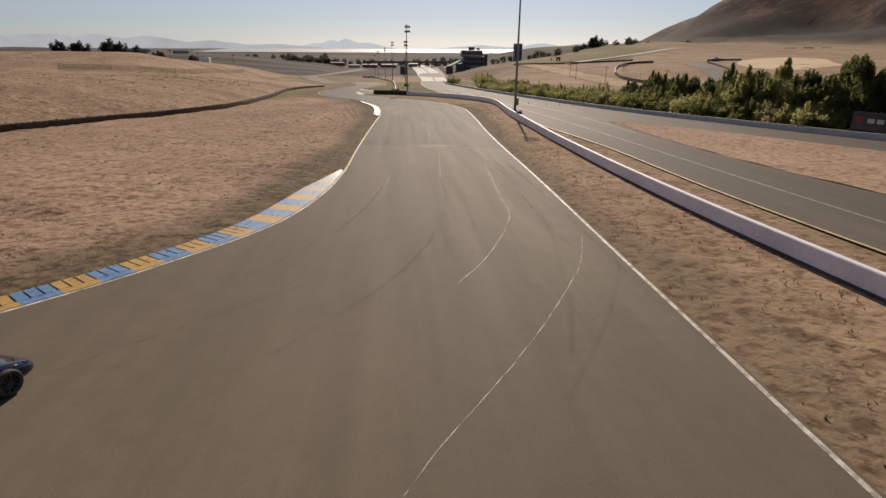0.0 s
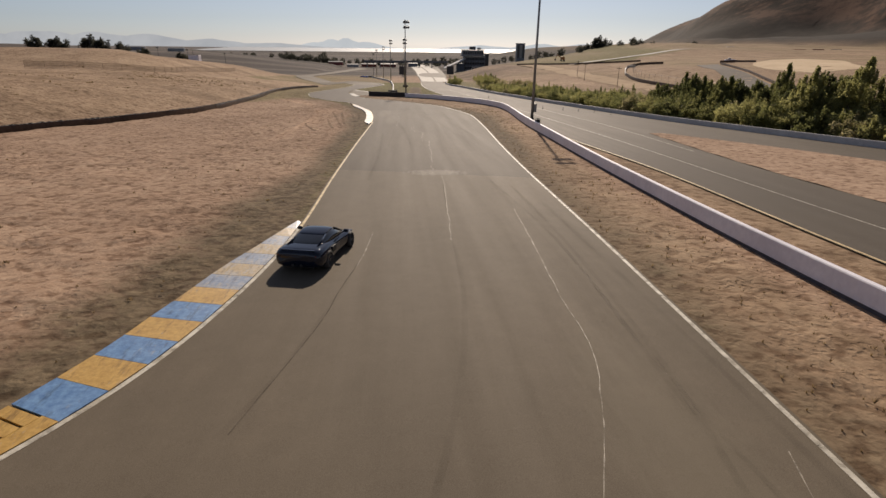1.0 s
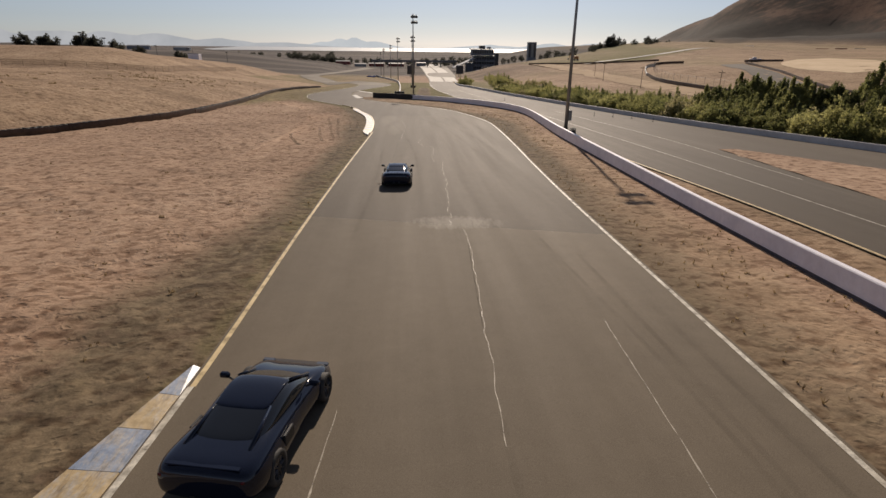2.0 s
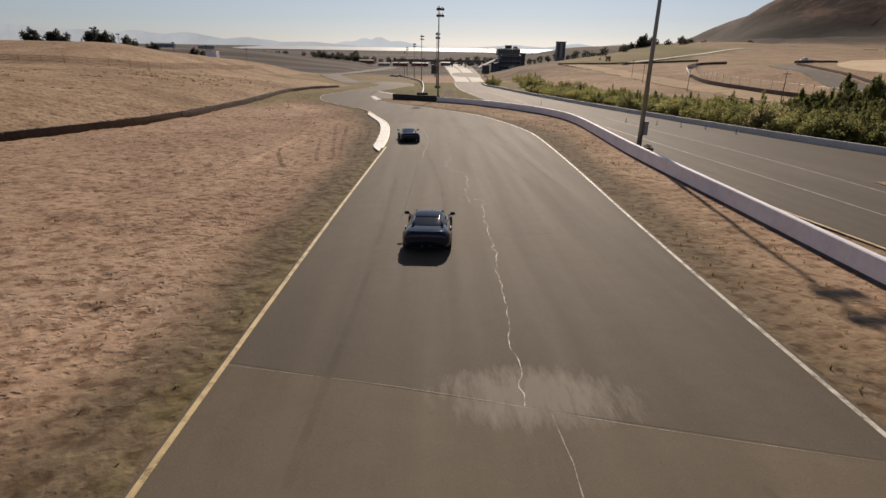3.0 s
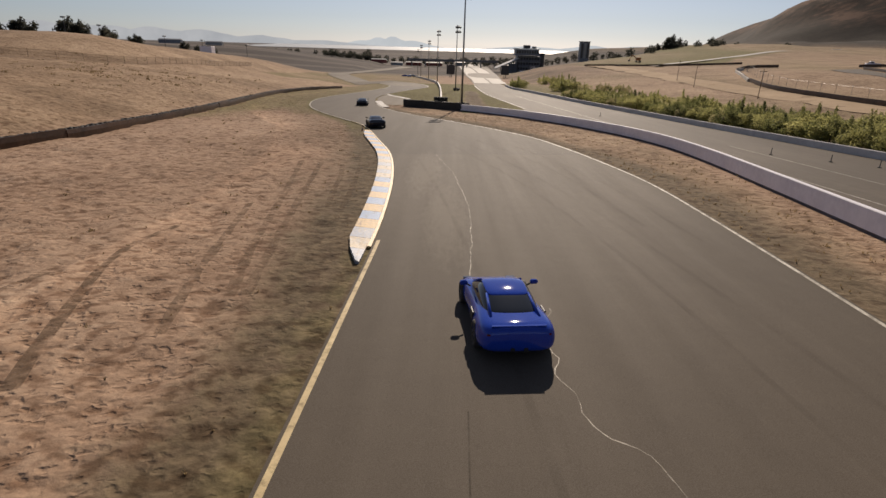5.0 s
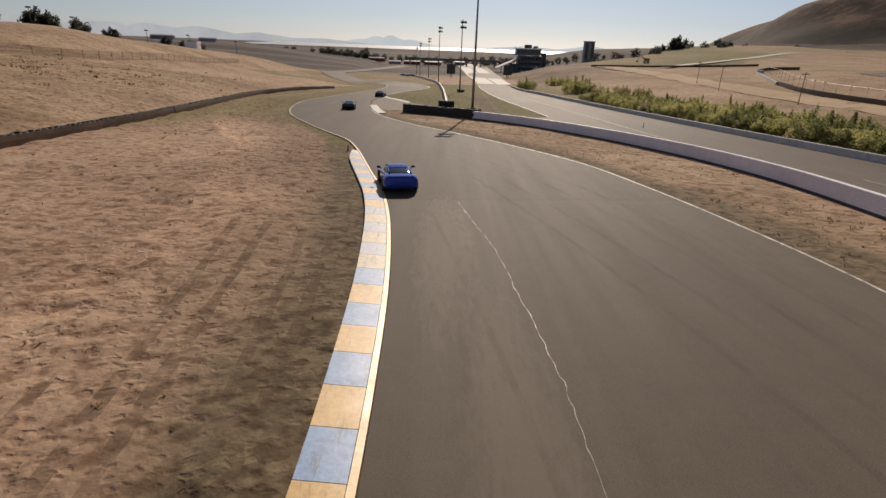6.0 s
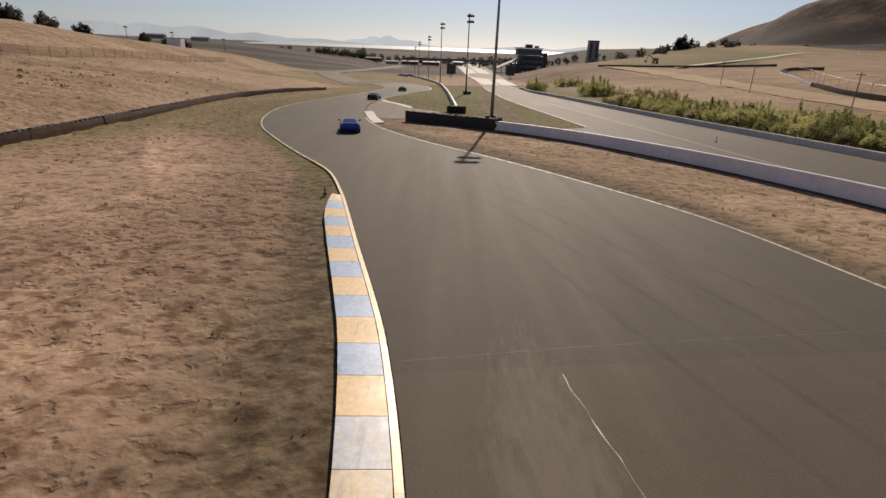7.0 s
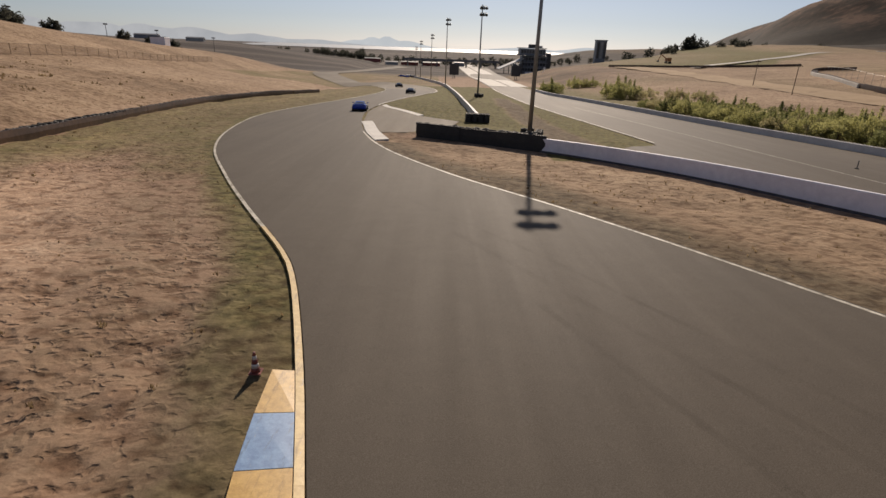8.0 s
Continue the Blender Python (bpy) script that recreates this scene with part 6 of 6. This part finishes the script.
# parked cars near the far bend
for k, (x, y, a) in enumerate(((-27, 425, 20), (-23.5, 432, -30), (-30.5, 436, 60), (-26, 446, 10))):
    c = copy_thing(car_one if k % 2 else car_blue, pose(x, y, z_at(x, y) + 0.06, 0, 0, a))
    tagged(c, "small car parked beside the far bend", "car", "parked cars")

# ---- distant mountains and the bay ----
M_WATER, _n, _l, _b = mat("bright_bay_water", 0.5, 0, 0.6)
_b.inputs["Base Color"].default_value = (0.36, 0.38, 0.39, 1)
tagged(link_mesh("bay_water", [(-900, 2500, -25.5), (1500, 2500, -25.5), (2400, 4700, -25.5), (-1300, 4700, -25.5)], [(0, 1, 2, 3)], M_WATER), "flat bright bay water shining under the sun", "water", kind="structure")


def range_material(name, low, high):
    """Distant hills; the haze over them is given as a pale glow of their own."""
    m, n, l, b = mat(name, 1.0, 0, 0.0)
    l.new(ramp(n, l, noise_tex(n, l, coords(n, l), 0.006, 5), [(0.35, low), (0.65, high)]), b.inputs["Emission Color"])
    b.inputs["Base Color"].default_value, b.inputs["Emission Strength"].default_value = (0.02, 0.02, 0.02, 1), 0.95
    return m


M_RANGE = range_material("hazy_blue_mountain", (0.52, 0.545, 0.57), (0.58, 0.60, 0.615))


def mountains(name, peaks, y, label):
    xs = np.arange(-4400, 4400, 40.0)
    top = np.full(len(xs), 0.5)
    for x, h, w in peaks:
        top = np.maximum(top, 0.72 * h * np.exp(-(((xs - x) / w) ** 2)))
    top = top * (1 + 0.16 * lattice(xs / 210, xs * 0, 31) + 0.10 * lattice(xs / 85, xs * 0, 33)) - 27
    v, f = [], []
    for x, t in zip(xs, top):
        v += [(x, y - 60, -40), (x, y, float(t)), (x, y + 120, -40)]
    for k in range(len(xs) - 1):
        a = 3 * k
        f += [(a, a + 3, a + 4, a + 1), (a + 1, a + 4, a + 5, a + 2)]
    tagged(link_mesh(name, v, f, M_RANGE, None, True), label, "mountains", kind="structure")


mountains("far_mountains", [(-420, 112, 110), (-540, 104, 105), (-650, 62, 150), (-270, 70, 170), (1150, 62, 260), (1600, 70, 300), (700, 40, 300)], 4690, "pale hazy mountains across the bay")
M_RANGE = range_material("hazy_grey_blue_hills", (0.40, 0.41, 0.43), (0.47, 0.475, 0.49))
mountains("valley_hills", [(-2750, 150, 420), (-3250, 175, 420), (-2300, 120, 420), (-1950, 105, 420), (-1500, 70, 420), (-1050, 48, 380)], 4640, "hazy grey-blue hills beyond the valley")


# ---- what moves ----
def drive(car, plan):
    """Keys a car along plan points (t, x, y), heading along its way and lying on the road."""
    t = np.array([p[0] for p in plan])
    xy = np.array([p[1:] for p in plan], float)
    vel = np.gradient(xy, t, axis=0)
    rows = []
    for k in range(len(t)):
        x, y = xy[k]
        ux, uy = vel[k] / np.hypot(*vel[k])
        up = math.degrees(math.atan2(z_at(x + ux, y + uy) - z_at(x - ux, y - uy), 2))
        rows.append((float(t[k]), pose(x, y, z_at(x, y) + 0.06, up, 0, math.degrees(math.atan2(-ux, uy)))))
    walk(car, rows)


def motions():
    drive(car_one, [(0, -14.9, 20.2), (0.3, -12.6, 27.3), (0.6, -10.4, 34.2), (1.0, -7.7, 43.6), (1.5, -5.6, 55.9), (2.1, -4.9, 73.2), (2.8, -5.7, 95.5), (3.4, -8.3, 114.2), (4.0, -12.9, 134.2),
                    (4.6, -17.1, 154.8), (5.2, -19.2, 175.5), (5.8, -19.3, 196.8), (6.4, -18.0, 218.5), (7.0, -17.2, 241), (7.5, -18.3, 260.5), (8.0, -21.2, 279)])
    drive(car_two, [(0, -24, 3.5), (0.9, -14.3, 19.8), (1.7, -8.9, 38.5), (2.2, -6.2, 50.8), (2.8, -4.8, 66.1), (3.2, -4.1, 77.2), (3.6, -4.4, 90.2), (4.0, -5.7, 103), (4.6, -9.6, 122.8), (5.2, -14.6, 143.6),
                    (5.8, -18.9, 163.9), (6.4, -20.8, 184.6), (7.0, -19.8, 205.5), (7.5, -17.7, 224), (8.0, -16.3, 244)])
    drive(car_blue, [(0, -72, -23), (1, -45, -14.5), (2, -23, 3.5), (2.8, -13, 24), (3.6, -7, 47.5), (4.2, -4, 65), (4.6, -3.4, 77.2), (5.2, -5.0, 97), (5.8, -8.0, 114.4), (6.2, -10.8, 128.8),
                     (6.6, -13.9, 143.8), (7.0, -16.6, 158), (7.5, -19.1, 175.2), (8.0, -20.2, 193.6)])


motions()
